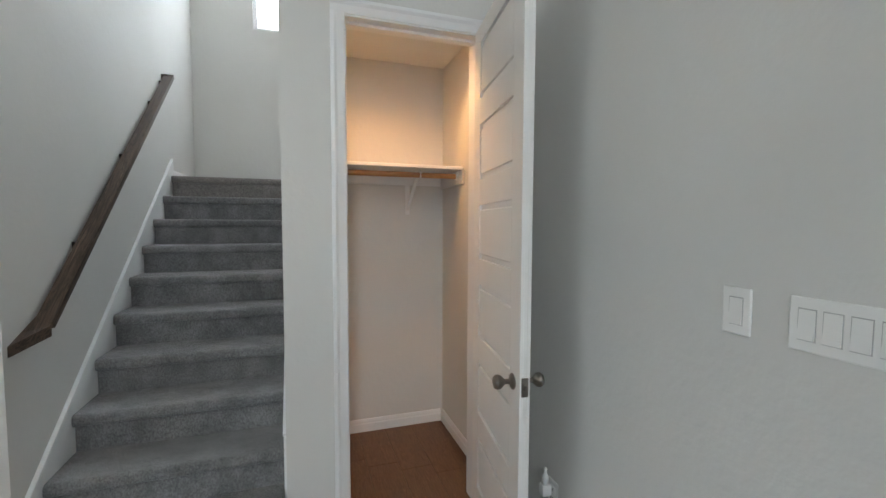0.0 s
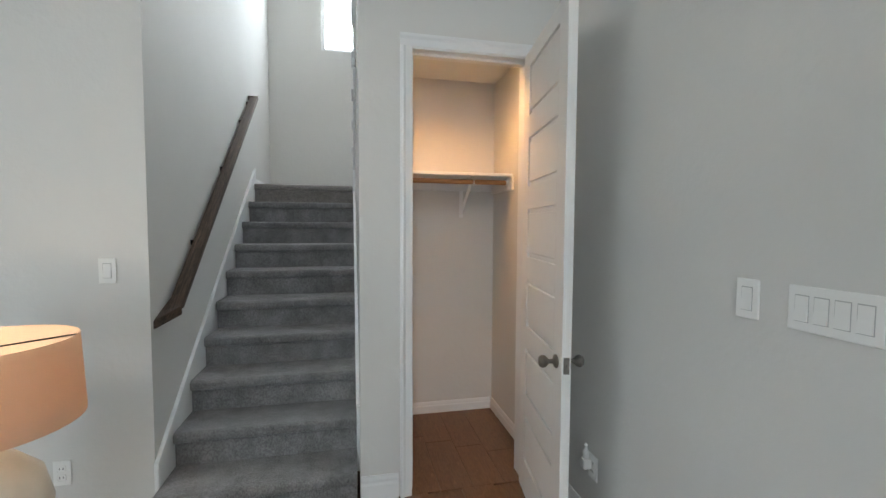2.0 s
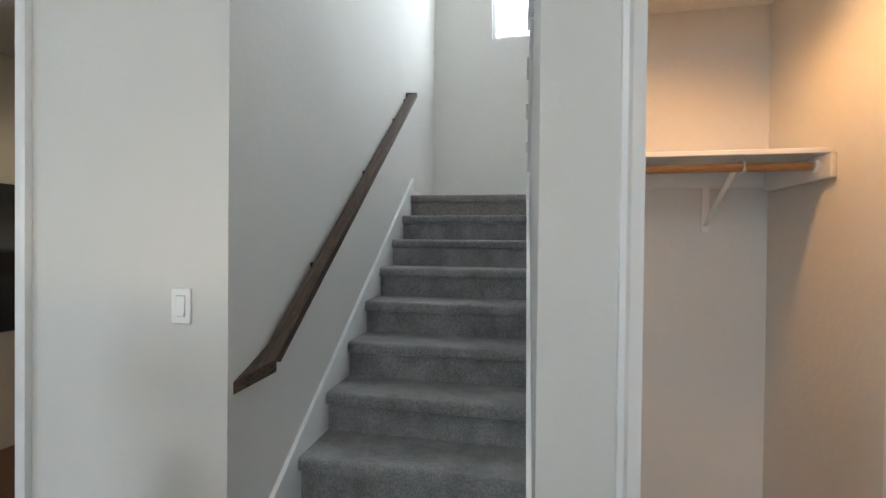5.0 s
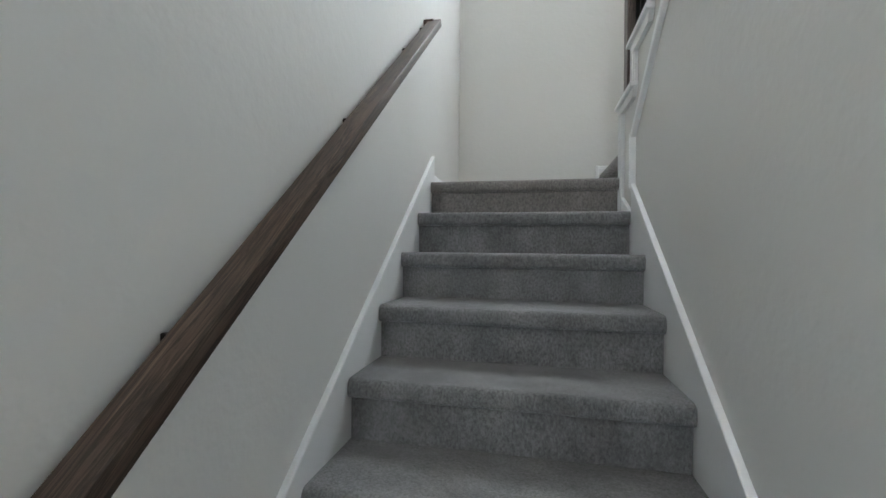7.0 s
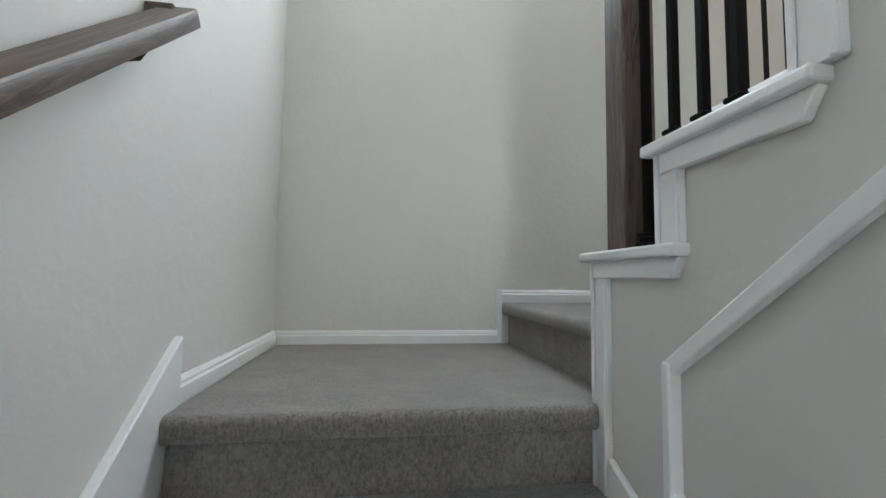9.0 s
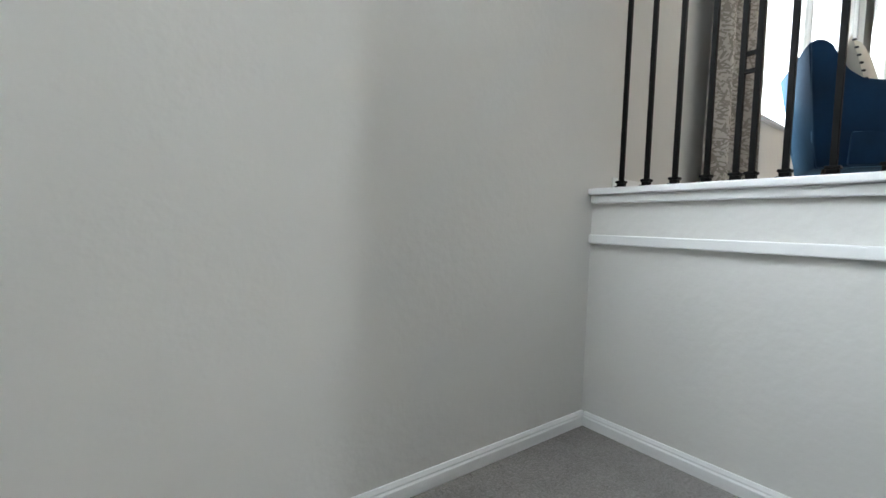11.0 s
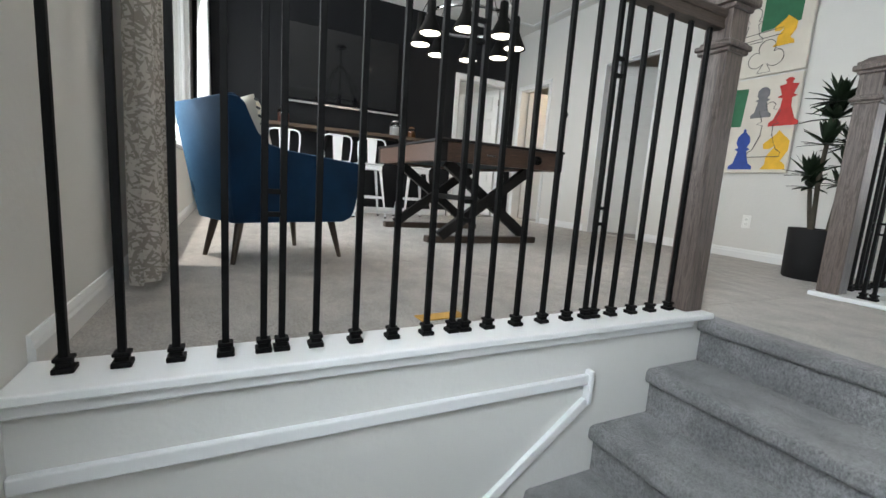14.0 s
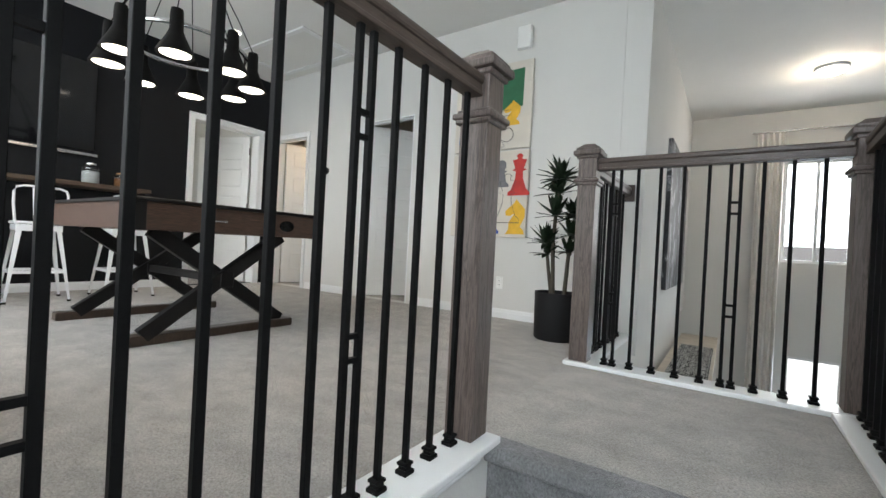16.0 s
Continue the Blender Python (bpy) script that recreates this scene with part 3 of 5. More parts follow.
bed_door = door_leaf("door_bedroom", "white panelled bedroom door standing ajar", 0.73, 2.03, 5, 0.012)
knob_set(bed_door, -0.0185, 0.0185, -0.67, 0.90)
for hz in (0.25, 1.0, 1.78):
    part("hinge", lathe(N(), [(0.007, 0), (0.007, 0.09)], 10, (0.022, 0.006, hz)), HINGE, bed_door)
bed_door.matrix_basis = pose(4.14, -1.10, FZ, 0, 0, -38)
bath_door = door_leaf("door_bath", "white panelled door open to a warm lit room", 0.63, 1.98, 5, 0.012)
knob_set(bath_door, -0.0185, 0.0185, -0.57, 0.90)
bath_door.matrix_basis = pose(5.82, -1.13, FZ, 0, 0, -20)
black_door = door_leaf("door_black_wall", "white panelled door open in the black wall", 0.82, 2.03, 5, 0.012)
knob_set(black_door, -0.0185, 0.0185, -0.75, 0.90)
for hz in (0.25, 1.0, 1.78):
    part("hinge", lathe(N(), [(0.007, 0), (0.007, 0.09)], 10, (0.022, 0.006, hz)), HINGE, black_door)
black_door.matrix_basis = pose(6.17, -0.79, FZ, 0, 0, 112)

# ---- windows ----


def window(name, axis, lo, hi, a0, a1, z0, z1, mullions=1, bar=None):
    t = thing(name, "white framed window with clear glass", "window", kind="structure")
    mid = (lo + hi) / 2
    w = 0.04

    def b(p0, p1, q0, q1, d0, d1):
        return bx(N(), (p0, d0, q0), (p1, d1, q1), 0.003) if axis == "y" else bx(N(), (d0, p0, q0), (d1, p1, q1), 0.003)
    for args in ((a0, a0 + w, z0, z1), (a1 - w, a1, z0, z1), (a0 + w, a1 - w, z0, z0 + w), (a0 + w, a1 - w, z1 - w, z1)):
        part("window_frame", b(*args, mid - 0.03, mid + 0.03), TRIM, t)
    cols = [a0 + w + (a1 - a0 - 2 * w) * k / mullions for k in range(mullions + 1)]
    for c in cols[1:-1]:
        part("mullion", b(c - 0.018, c + 0.018, z0 + w, z1 - w, mid - 0.025, mid + 0.025), TRIM, t)
    if bar:
        part("rail", b(a0 + w, a1 - w, bar - 0.015, bar + 0.015, mid - 0.02, mid + 0.02), TRIM, t)
    for c, d in zip(cols, cols[1:]):
        p = part("pane", b(c, d, z0 + w, z1 - w, mid - 0.004, mid + 0.004), GLASS, t)
        p.visible_shadow = False
    return t


window("window_stair", "y", YB, YB + 0.15, -0.29, 0.53, 3.375, 4.85, 1)
window("window_loft", "y", YB, YB + 0.15, 2.5, 5.6, 3.45, 5.32, 2)
window("window_front", "y", -5.25, -5.1, -0.82, -0.07, 3.49, 4.94, 2)
window("window_front_door", "y", -5.25, -5.1, -0.80, -0.18, 0.05, 2.18, 1)
# added out of view, round the hall fill lamp
window("added_side_window", "x", -4.4, -4.2, -4.0, -1.2, 0.6, 2.5, 3)
solid("window_sill_loft", bx(N(), (2.44, YB - 0.03, 3.43), (5.66, YB + 0.05, 3.452), 0.004), TRIM, "white window sill", "sill")

# made-up pale ground: its colour gives the bright view through the door glass
solid("bright_ground_slab", bx(N(), (-6, -40, -0.25), (4, -5.3, -0.13)), plain("pale_slab", (0.55, 0.53, 0.50), 0.9, 0, 0.1, 2, 0.3, 40), "pale slab added so the ground beyond the front door looks bright", "path")
# glowing walls added far out, so the windows show plain white
for name, a, b in (("backdrop_south", (-140, -92, -2), (140, -90, 90)), ("backdrop_north", (-140, 90, -2), (140, 92, 90)), ("backdrop_east", (140, -88, -2), (142, 88, 90)), ("backdrop_west", (-142, -88, -2), (-140, 88, 90))):
    solid(name, bx(N(), a, b), SKYGLOW, "glowing white backdrop in place of overexposed sky", "sky")
# unseen blocker, added so no sun patch lands through the stair window
solid("sun_block_eave", bx(N(), (-4.6, YB + 0.15, CZ + 0.05), (2.1, YB + 0.85, CZ + 0.2)), TRIM, "white unseen eave added to block sun from the stair window", "eave")
# far roofs outside the front window
for hx, hy, hw, hh in ((-8, -60, 14, 5.0), (10, -66, 16, 5.6), (-28, -64, 15, 5.2), (27, -62, 13, 4.8)):
    h = thing("house", "distant beige suburban house with a grey roof", "house", "houses across the street", (hx, hy, -0.25))
    part("wall", bx(N(), (-hw / 2, -5, 0), (hw / 2, 5, hh - 1.4)), plain("stucco", (0.5, 0.44, 0.36), 0.9), h)
    part("roof", prism(N(), [(-5.6, hh - 1.4), (5.6, hh - 1.4), (0, hh + 0.9)], "x", -hw / 2 - 0.5, hw / 2 + 0.5), plain("roof_shingle", (0.13, 0.12, 0.115), 0.9), h)
    for wx in (-hw / 3, 0, hw / 3):
        part("window", bx(N(), (wx - 0.6, 4.98, 1.0), (wx + 0.6, 5.03, 2.3)), SCREEN, h)

# ---- guard rails ----
XC = XR + 0.06   # centre line of the loft guard
XKC, XKU = 0.107, 0.052   # centre lines of the guard beside the upper flight and at its head


def cap(name, a, b):
    """A white wooden cap board with a bevelled edge."""
    return solid(name, bx(N(), a, b, 0.005, 2), TRIM, "white cap board of the low wall", "cap board")


cap("trim_cap_loft", (XC - 0.098, 1.335, FZ + 0.002), (XC + 0.075, YB - 0.001, FZ + 0.026))
solid("trim_cap_loft_moulding", bx(N(), (XR - 0.020, 1.43, FZ - 0.03), (XR, YB - 0.002, FZ + 0.002), 0.006, 2), TRIM, "white moulding below the cap board", "moulding")
cap("trim_cap_hall", (-0.04, 0.045, FZ + 0.002), (1.285, 0.205, FZ + 0.026))
cap("trim_cap_branch", (XC - 0.085, -0.999, FZ + 0.003), (XC + 0.085, 0.043, FZ + 0.025))
solid("wall_branch", bx(N(), (HX - 0.02, -0.999, 2.682), (XR + 0.12, 0.20, FZ + 0.001)), WALL, "white edge of the floor beside the void", "wall")
for z, y0, y1 in ((2.057, KY[1] - 0.065, KY[0] + 0.034), (2.242, KY[2] - 0.04, KY[1] + 0.022), (2.422, KY[3] - 0.05, KY[2] + 0.022), (2.607, KY[4] - 0.05, KY[3] + 0.022), (FZ + 0.003, 0.208, KY[4] + 0.022)):
    cap("trim_cap_step", (XK0 - 0.032, y0, z), (XK1 + 0.03 if y0 > 1 else 0.146, y1, z + 0.022))
    e = 0.022 if y0 > 1 else 0.0
    solid("trim_step_moulding", prism(N(), [(y0 + 0.004, z), (y1 - 0.036, z), (y1 - 0.036, z - 0.038), (y0 + 0.004 + e, z - 0.038)], "x", XK0 - 0.018, XK0, 0.002, 1), TRIM, "white moulding under the stepped cap", "moulding")
for y, z0, z1 in ((KY[0], LZ1 - 0.2, 2.057), (KY[1], 2.079, 2.242), (KY[2], 2.264, 2.422), (KY[3], 2.444, 2.607), (KY[4], 2.629, FZ)):
    bm = bx(N(), (XK0 - 0.014, y - 0.060, z0), (XK0, y - 0.001, z1), 0.002)
    bx(bm, (XK0 - 0.020, y - 0.060, z0), (XK0 - 0.013, y - 0.050, z1 - 0.038), 0.002), bx(bm, (XK0 - 0.020, y - 0.012, z0), (XK0 - 0.013, y - 0.001, z1), 0.002)
    solid("trim_step_upright", bm, TRIM, "white upright trim of the stepped wall", "trim")
# panel moulding below the loft guard
bm = N()
beam(bm, (XR - 0.010, YB - 0.002, 2.656), (XR - 0.010, 1.955, 2.652), 0.02, 0.036, 0.004)
beam(bm, (XR - 0.010, 1.962, 2.684), (XR - 0.010, 1.962, 2.56), 0.02, 0.034, 0.004)
beam(bm, (XR - 0.010, 1.968, 2.57), (XR - 0.010, 2.44, 2.22), 0.02, 0.034, 0.004)
solid("trim_loft_panel", bm, TRIM, "white panel moulding with a slanted end", "moulding")


def newel(at, h, label, w=0.05):
    t = thing("newel_post", label, "newel post", "stair newel posts", at)
    part("shaft", bx(N(), (-w, -w, 0), (w, w, h - 0.06), 0.004, 2), NEWELWOOD, t)
    bm = N()
    c = h - 0.235
    bx(bm, (-0.062, -0.062, c), (0.062, 0.062, c + 0.016), 0.004), bx(bm, (-0.070, -0.070, c + 0.014), (0.070, 0.070, c + 0.034), 0.006, 2), bx(bm, (-0.058, -0.058, c + 0.032), (0.058, 0.058, c + 0.046), 0.004)
    part("collar", bm, NEWELWOOD, t)
    bm = N()
    bx(bm, (-0.060, -0.060, h - 0.085), (0.060, 0.060, h - 0.066), 0.004), bx(bm, (-0.076, -0.076, h - 0.068), (0.076, 0.076, h - 0.040), 0.007, 2), bx(bm, (-0.064, -0.064, h - 0.042), (0.064, 0.064, h - 0.022), 0.005)
    v = [bm.verts.new((sx * q, sy * q, z)) for q, z in ((0.056, h - 0.024), (0.030, h)) for sx, sy in ((-1, -1), (1, -1), (1, 1), (-1, 1))]
    bm.faces.new(v[4:])
    for k in range(4):
        bm.faces.new((v[k], v[(k + 1) % 4], v[4 + (k + 1) % 4], v[4 + k]))
    part("cap", bm, NEWELWOOD, t)
    for ob in t.children:
        if ob.name.startswith(("collar", "cap")):
            ob.scale = (w / 0.05 - 0.06, w / 0.05 - 0.06, 1) if w < 0.05 else (1, 1, 1)
    return t


TOPZ = FZ + 0.026
newel((XC, 1.40, TOPZ), 1.23, "dark-stained square newel post at the stair head")
newel((XC, 0.13, TOPZ), 1.23, "dark-stained square newel post at the void corner")
newel((XKU, 0.13, TOPZ), 1.23, "dark-stained square newel post on the knee wall")
newel((XKC, 2.468, 2.079), 1.23, "dark-stained square newel post at the landing", 0.037)


def rail_bar(name, a, b, label):
    """A moulded handrail between two points."""
    t = thing(name, label, "handrail", "stair handrails")
    part("rail_cap", beam(N(), a, b, 0.062, 0.030, 0.008), RAILWOOD, t)
    a2, b2 = [(p[0], p[1], p[2] - 0.026) for p in (a, b)]
    part("rail_neck", beam(N(), a2, b2, 0.046, 0.028, 0.003), RAILWOOD, t)
    a3, b3 = [(p[0], p[1], p[2] - 0.045) for p in (a, b)]
    part("rail_foot", beam(N(), a3, b3, 0.054, 0.014, 0.003), RAILWOOD, t)
    return t


RZ = TOPZ + 1.130
rail_bar("handrail", (XC, 1.44, RZ), (XC, YB, RZ), "dark-stained loft guard handrail")
rail_bar("handrail", (XKU + 0.05, 0.13, RZ), (XC - 0.05, 0.13, RZ), "dark-stained handrail over the void")
rail_bar("handrail", (XC, 0.08, RZ), (XC, -0.97, RZ), "dark-stained handrail over the void")
rail_bar("handrail", (XKU, 0.18, RZ), (XKC + 0.012, 1.52, RZ), "dark-stained handrail on the knee wall")
rail_bar("handrail", (XKC + 0.012, 1.52, RZ), (XKC + 0.010, 2.43, 2.081 + 1.10), "dark-stained sloping handrail of the upper flight")
solid("rail_rosette", bx(N(), (XC - 0.05, -0.998, RZ - 0.09), (XC + 0.05, -0.972, RZ + 0.04), 0.004), RAILWOOD, "dark-stained wooden wall rosette of the handrail", "rosette", kind="thing")

bar_mesh = {}


def shared(key, make, material):
    if key not in bar_mesh:
        bm = make()
        bmesh.ops.recalc_face_normals(bm, faces=bm.faces)
        me = bpy.data.meshes.new(key)
        bm.to_mesh(me)
        bm.free()
        me.materials.append(material)
        bar_mesh[key] = me
    return bar_mesh[key]


def shoe():
    bm = N()
    bx(bm, (-0.019, -0.019, 0), (0.019, 0.019, 0.012), 0.002), bx(bm, (-0.013, -0.013, 0.012), (0.013, 0.013, 0.024), 0.002), bx(bm, (-0.0165, -0.0165, 0.024), (0.0165, 0.0165, 0.033), 0.002)
    return bm


def baluster(at, h):
    t = thing("baluster", "slim square black iron baluster", "baluster", "stair balusters", at)
    for key, mk in (("bar_%.3f" % h, lambda: bx(N(), (-0.0078, -0.0078, 0.0), (0.0078, 0.0078, h), 0.0012)), ("shoe", shoe)):
        o = new("bar" if key != "shoe" else "shoe", shared(key, mk, IRON))
        o.parent = t
    return t


def double(at, h, axis):
    """Two balusters joined by two pairs of short rungs."""
    t = thing("double_baluster", "paired black iron balusters joined by rungs", "baluster", "paired balusters", at)
    for s in (-0.021, 0.021):
        off = (s, 0, 0) if axis == "x" else (0, s, 0)
        for key, mk in (("bar_%.3f" % h, lambda: bx(N(), (-0.0078, -0.0078, 0.0), (0.0078, 0.0078, h), 0.0012)), ("shoe", shoe)):
            o = new("bar" if key != "shoe" else "shoe", shared(key, mk, IRON))
            o.parent, o.location = t, off
    for z in (0.31, 0.36, 0.77, 0.82):
        a, b = ((-0.021, -0.006, z * h), (0.021, 0.006, z * h + 0.012)) if axis == "x" else ((-0.006, -0.021, z * h), (0.006, 0.021, z * h + 0.012))
        o = new("rung", shared("rung%s%.3f%.2f" % (axis, h, z), lambda: bx(N(), a, b), IRON))
        o.parent = t
    return t


BH = RZ - 0.052 - TOPZ
for k in range(19):
    y = float(np.interp(k, (0, 1, 3, 6, 8, 10, 11, 18), (3.394, 3.296, 3.096, 2.783, 2.571, 2.359, 2.25, 1.494)))
    (double((XC, y, TOPZ), BH, "y") if k in (4, 9, 14) else baluster((XC, y, TOPZ), BH))
for k in range(9):
    x = XC - 0.154 - 0.108 * k
    (double((x, 0.13, TOPZ), BH, "x") if k in (0, 5) else baluster((x, 0.13, TOPZ), BH))
for k in range(9):
    y = 0.02 - 0.105 * k
    (double((XC, y, TOPZ - 0.001), BH, "y") if k in (2, 6) else baluster((XC, y, TOPZ - 0.001), BH))
for k in range(12):
    y = 0.25 + 0.108 * k
    xk = XKU + (XKC + 0.012 - XKU) * (y - 0.18) / 1.34
    (double((xk, y, TOPZ), BH, "y") if k in (4,) else baluster((xk, y, TOPZ), BH))
SL = (RZ - 3.181) / (2.42 - 1.52)
for z, ys in ((2.629, (1.795, 1.715, 1.635)), (2.444, (2.062, 1.985, 1.905)), (2.264, (2.324, 2.250, 2.178)), (2.079, (2.408,))):
    for y in ys:
        baluster((XKC, y, z), RZ - (y - 1.52) * SL - 0.052 - z)

# wall handrail of the lower flight
wr = thing("wall_handrail", "dark-stained wooden wall handrail on black brackets", "handrail")
hx0, rs = XL + 0.0505, 0.833


def rail_z(y):
    return 1.5695 + rs * (y - 1.337)


part("long_bar", beam(N(), (hx0, 2.462, rail_z(2.462)), (hx0, 0.578, rail_z(0.578)), 0.065, 0.034, 0.004), WALLRAILWOOD, wr, smooth=True)
bm = N()
v = [bm.verts.new(p) for p in ((hx0 + 0.0325, 0.562, 0.900), (hx0 + 0.0325, 0.562, 0.944), (hx0 - 0.0325, 0.600, 0.976), (hx0 - 0.0325, 0.600, 0.934),
                               (XL, 0.452, 0.852), (XL, 0.452, 0.893), (XL, 0.530, 0.925), (XL, 0.530, 0.884))]
for q in ((0, 1, 2, 3), (4, 5, 6, 7), (0, 1, 5, 4), (1, 2, 6, 5), (2, 3, 7, 6), (3, 0, 4, 7)):
    bm.faces.new([v[k] for k in q])
part("mitred_end", bm, WALLRAILWOOD, wr)
part("wall_return", beam(N(), (XL, 2.445, rail_z(2.445)), (hx0, 2.445, rail_z(2.445)), 0.034, 0.040, 0.003), WALLRAILWOOD, wr)
for y in (0.95, 1.55, 2.1, 2.37):
    z = rail_z(y)
    br = part("bracket", bx(N(), (XL, y - 0.006, z - 0.020), (hx0 - 0.030, y + 0.006, z + 0.010), 0.002), HINGE, wr, "black iron bracket")
    part("bracket_arm", tube(N(), [(XL, y, z - 0.060), (XL + 0.030, y, z - 0.056), (hx0, y, z - 0.022)], 0.005, 8), HINGE, br)

# ---- downstairs: plates, closet, lamp ----


def switch_plate(label, gangs, m):
    """A wall plate with rocker switches, facing -y, centred on the origin."""
    t = thing("light_switch", label, "light switch", "light switches")
    w = 0.070 + 0.0455 * (gangs - 1)
    part("plate", bx(N(), (-w / 2, -0.007, -0.057), (w / 2, 0, 0.057), 0.003, 2), PLATE, t)
    for g in range(gangs):
        x = (g - (gangs - 1) / 2) * 0.0455
        # grey border in place of the shade line round the rocker
        part("rocker_frame", bx(N(), (x - 0.0175, -0.0078, -0.034), (x + 0.0175, -0.005, 0.034), 0.0006), GAPSHADE, t)
        part("rocker", prism(N(), [(-0.0075, -0.0315), (-0.0125, -0.0315), (-0.009, 0.0), (-0.0085, 0.0315), (-0.0075, 0.0315)], "x", x - 0.0155, x + 0.0155), PLATE, t)
        for z in (-0.047, 0.047):
            part("screw", lathe(N(), [(0.0028, 0), (0.0028, 0.0008)], 8, (0, 0, 0)), TRIM, t).matrix_basis = pose(x, -0.006, z, 90, 0, 0)
    t.matrix_basis = m
    return t


def outlet(label, m, plug=False):
    t = thing("wall_outlet", label, "wall outlet", "wall outlets")
    part("plate", bx(N(), (-0.035, -0.006, -0.057), (0.035, 0, 0.057), 0.003, 2), PLATE, t)
    for z in (-0.020, 0.020):
        part("socket", bx(N(), (-0.017, -0.0085, z - 0.015), (0.017, -0.005, z + 0.015), 0.004, 2), PLATE, t)
        for x in (-0.007, 0.007):
            part("slot", bx(N(), (x - 0.0012, -0.0092, z - 0.003), (x + 0.0012, -0.0084, z + 0.006)), HINGE, t)
    t.matrix_basis = m
    return t


switch_plate("white single rocker switch on the hall wall", 1, pose(-1.032, YC - 0.001, 1.136))
outlet("white double wall outlet above the baseboard", pose(-1.239, YC - 0.001, 0.225))
switch_plate("white single rocker switch on the grey-lit wall", 1, pose(HX - 0.001, -0.760, 1.142, 0, 0, -90))
switch_plate("white four-gang rocker switch on the grey-lit wall", 4, pose(HX - 0.001, -0.979, 1.142, 0, 0, -90))
outlet("white wall outlet near the closet door", pose(HX - 0.001, -0.005, 0.215, 0, 0, -90))
nl = thing("plug_in_freshener", "small white plug-in unit in the outlet", "plug-in")
part("body", bx(N(), (HX - 0.055, -0.010, 0.205), (HX - 0.010, 0.030, 0.255), 0.01, 2), PLATE, nl, smooth=True)
part("bottle", lathe(N(), [(0.012, 0), (0.015, 0.008), (0.015, 0.035), (0.008, 0.045), (0.006, 0.06), (0.009, 0.066), (0.003, 0.074)], 14, (HX - 0.034, 0.010, 0.252)), PLATE, nl, smooth=True)
outlet("white wall outlet on the loft wall", pose(2.3, -0.999, 3.15, 0, 0, 180))

shelf = thing("closet_shelf", "white closet shelf on a wall cleat", "shelf")
part("board", bx(N(), (XK1, 0.985, 1.682), (1.113, 1.387, 1.702), 0.003), TRIM, shelf)
part("cleat", bx(N(), (1.095, 0.96, 1.592), (1.113, 1.387, 1.680), 0.003), TRIM, shelf)
part("back_cleat", bx(N(), (XK1, 1.369, 1.61), (1.093, 1.387, 1.680), 0.003), TRIM, shelf)
rod = thing("closet_rod", "warm brown wooden closet rod", "closet rod")
bm = tube(N(), [(XK1 + 0.01, 1.04, 1.645), (1.085, 1.04, 1.645)], 0.0165, 16)
part("pole", bm, RODWOOD, rod, smooth=True)
part("socket", tube(N(), [(1.080, 1.04, 1.645), (1.095, 1.04, 1.645)], 0.026, 16), TRIM, rod, "white rod socket", True)
brk = thing("shelf_bracket", "white metal shelf and rod bracket", "bracket")
part("wall_leg", bx(N(), (0.835, 1.362, 1.41), (0.865, 1.369, 1.61), 0.001), TRIM, brk)
part("brace", beam(N(), (0.85, 1.364, 1.44), (0.85, 1.06, 1.677), 0.02, 0.008), TRIM, brk)
part("hook", tube(N(), [(0.85, 1.06, 1.68), (0.85, 1.018, 1.658), (0.85, 1.020, 1.632), (0.85, 1.042, 1.622), (0.85, 1.06, 1.634)], 0.006, 8), TRIM, brk, smooth=True)

for k in range(5):
    x0 = XK1 + k * 0.183
    for y0, y1 in ((0.0, 0.72 + (k * 0.31) % 0.4), (0.72 + (k * 0.31) % 0.4 + 0.002, 1.387)):
        o = ob_of("plank", bx(N(), (x0 + 0.001, max(y0, YC), F0 - 0.011), (min(x0 + 0.182, 1.112), y1, F0), 0.0012), FLOORWOOD)
        o.parent = bpy.data.objects["floor"]
bm = N()
for i in range(29):
    for j in range(5):
        x0 = -4.19 + i * 0.185
        y0 = -5.09 + j * 1.2 - (i * 0.43) % 1.0
        if x0 < HX - 0.02:
            bx(bm, (x0, max(y0, -5.09), F0 - 0.011), (min(x0 + 0.183, HX), min(y0 + 1.198, YC - 0.001), F0))
pl = ob_of("hall_planks", bm, FLOORWOOD)
pl.parent = bpy.data.objects["floor"]
pl["kind"] = "stuff"

# table lamp on its side table
LX, LY = -0.945, -0.395
st = thing("side_table", "dark round side table under the lamp", "side table", at=(LX, LY, F0))
part("top", lathe(N(), [(0.22, 0.351), (0.23, 0.358), (0.23, 0.371), (0.22, 0.376)], 32), LEGWOOD, st, smooth=True)
part("stem", lathe(N(), [(0.03, 0.02), (0.022, 0.1), (0.022, 0.30), (0.05, 0.351)], 20), LEGWOOD, st, smooth=True)
part("foot", lathe(N(), [(0.17, 0.0), (0.17, 0.012), (0.03, 0.03)], 28), LEGWOOD, st, smooth=True)
lamp = thing("table_lamp", "cream ceramic table lamp with a tan drum shade, lit", "lamp", at=(LX, LY, F0 + 0.376))
part("base", lathe(N(), [(0.075, 0), (0.085, 0.012), (0.10, 0.06), (0.135, 0.17), (0.145, 0.26), (0.125, 0.35), (0.07, 0.41), (0.035, 0.44), (0.030, 0.47)], 32), CERAMIC, lamp, smooth=True)
part("neck", lathe(N(), [(0.012, 0.47), (0.012, 0.58)], 12), NICKEL, lamp)
sh = N()
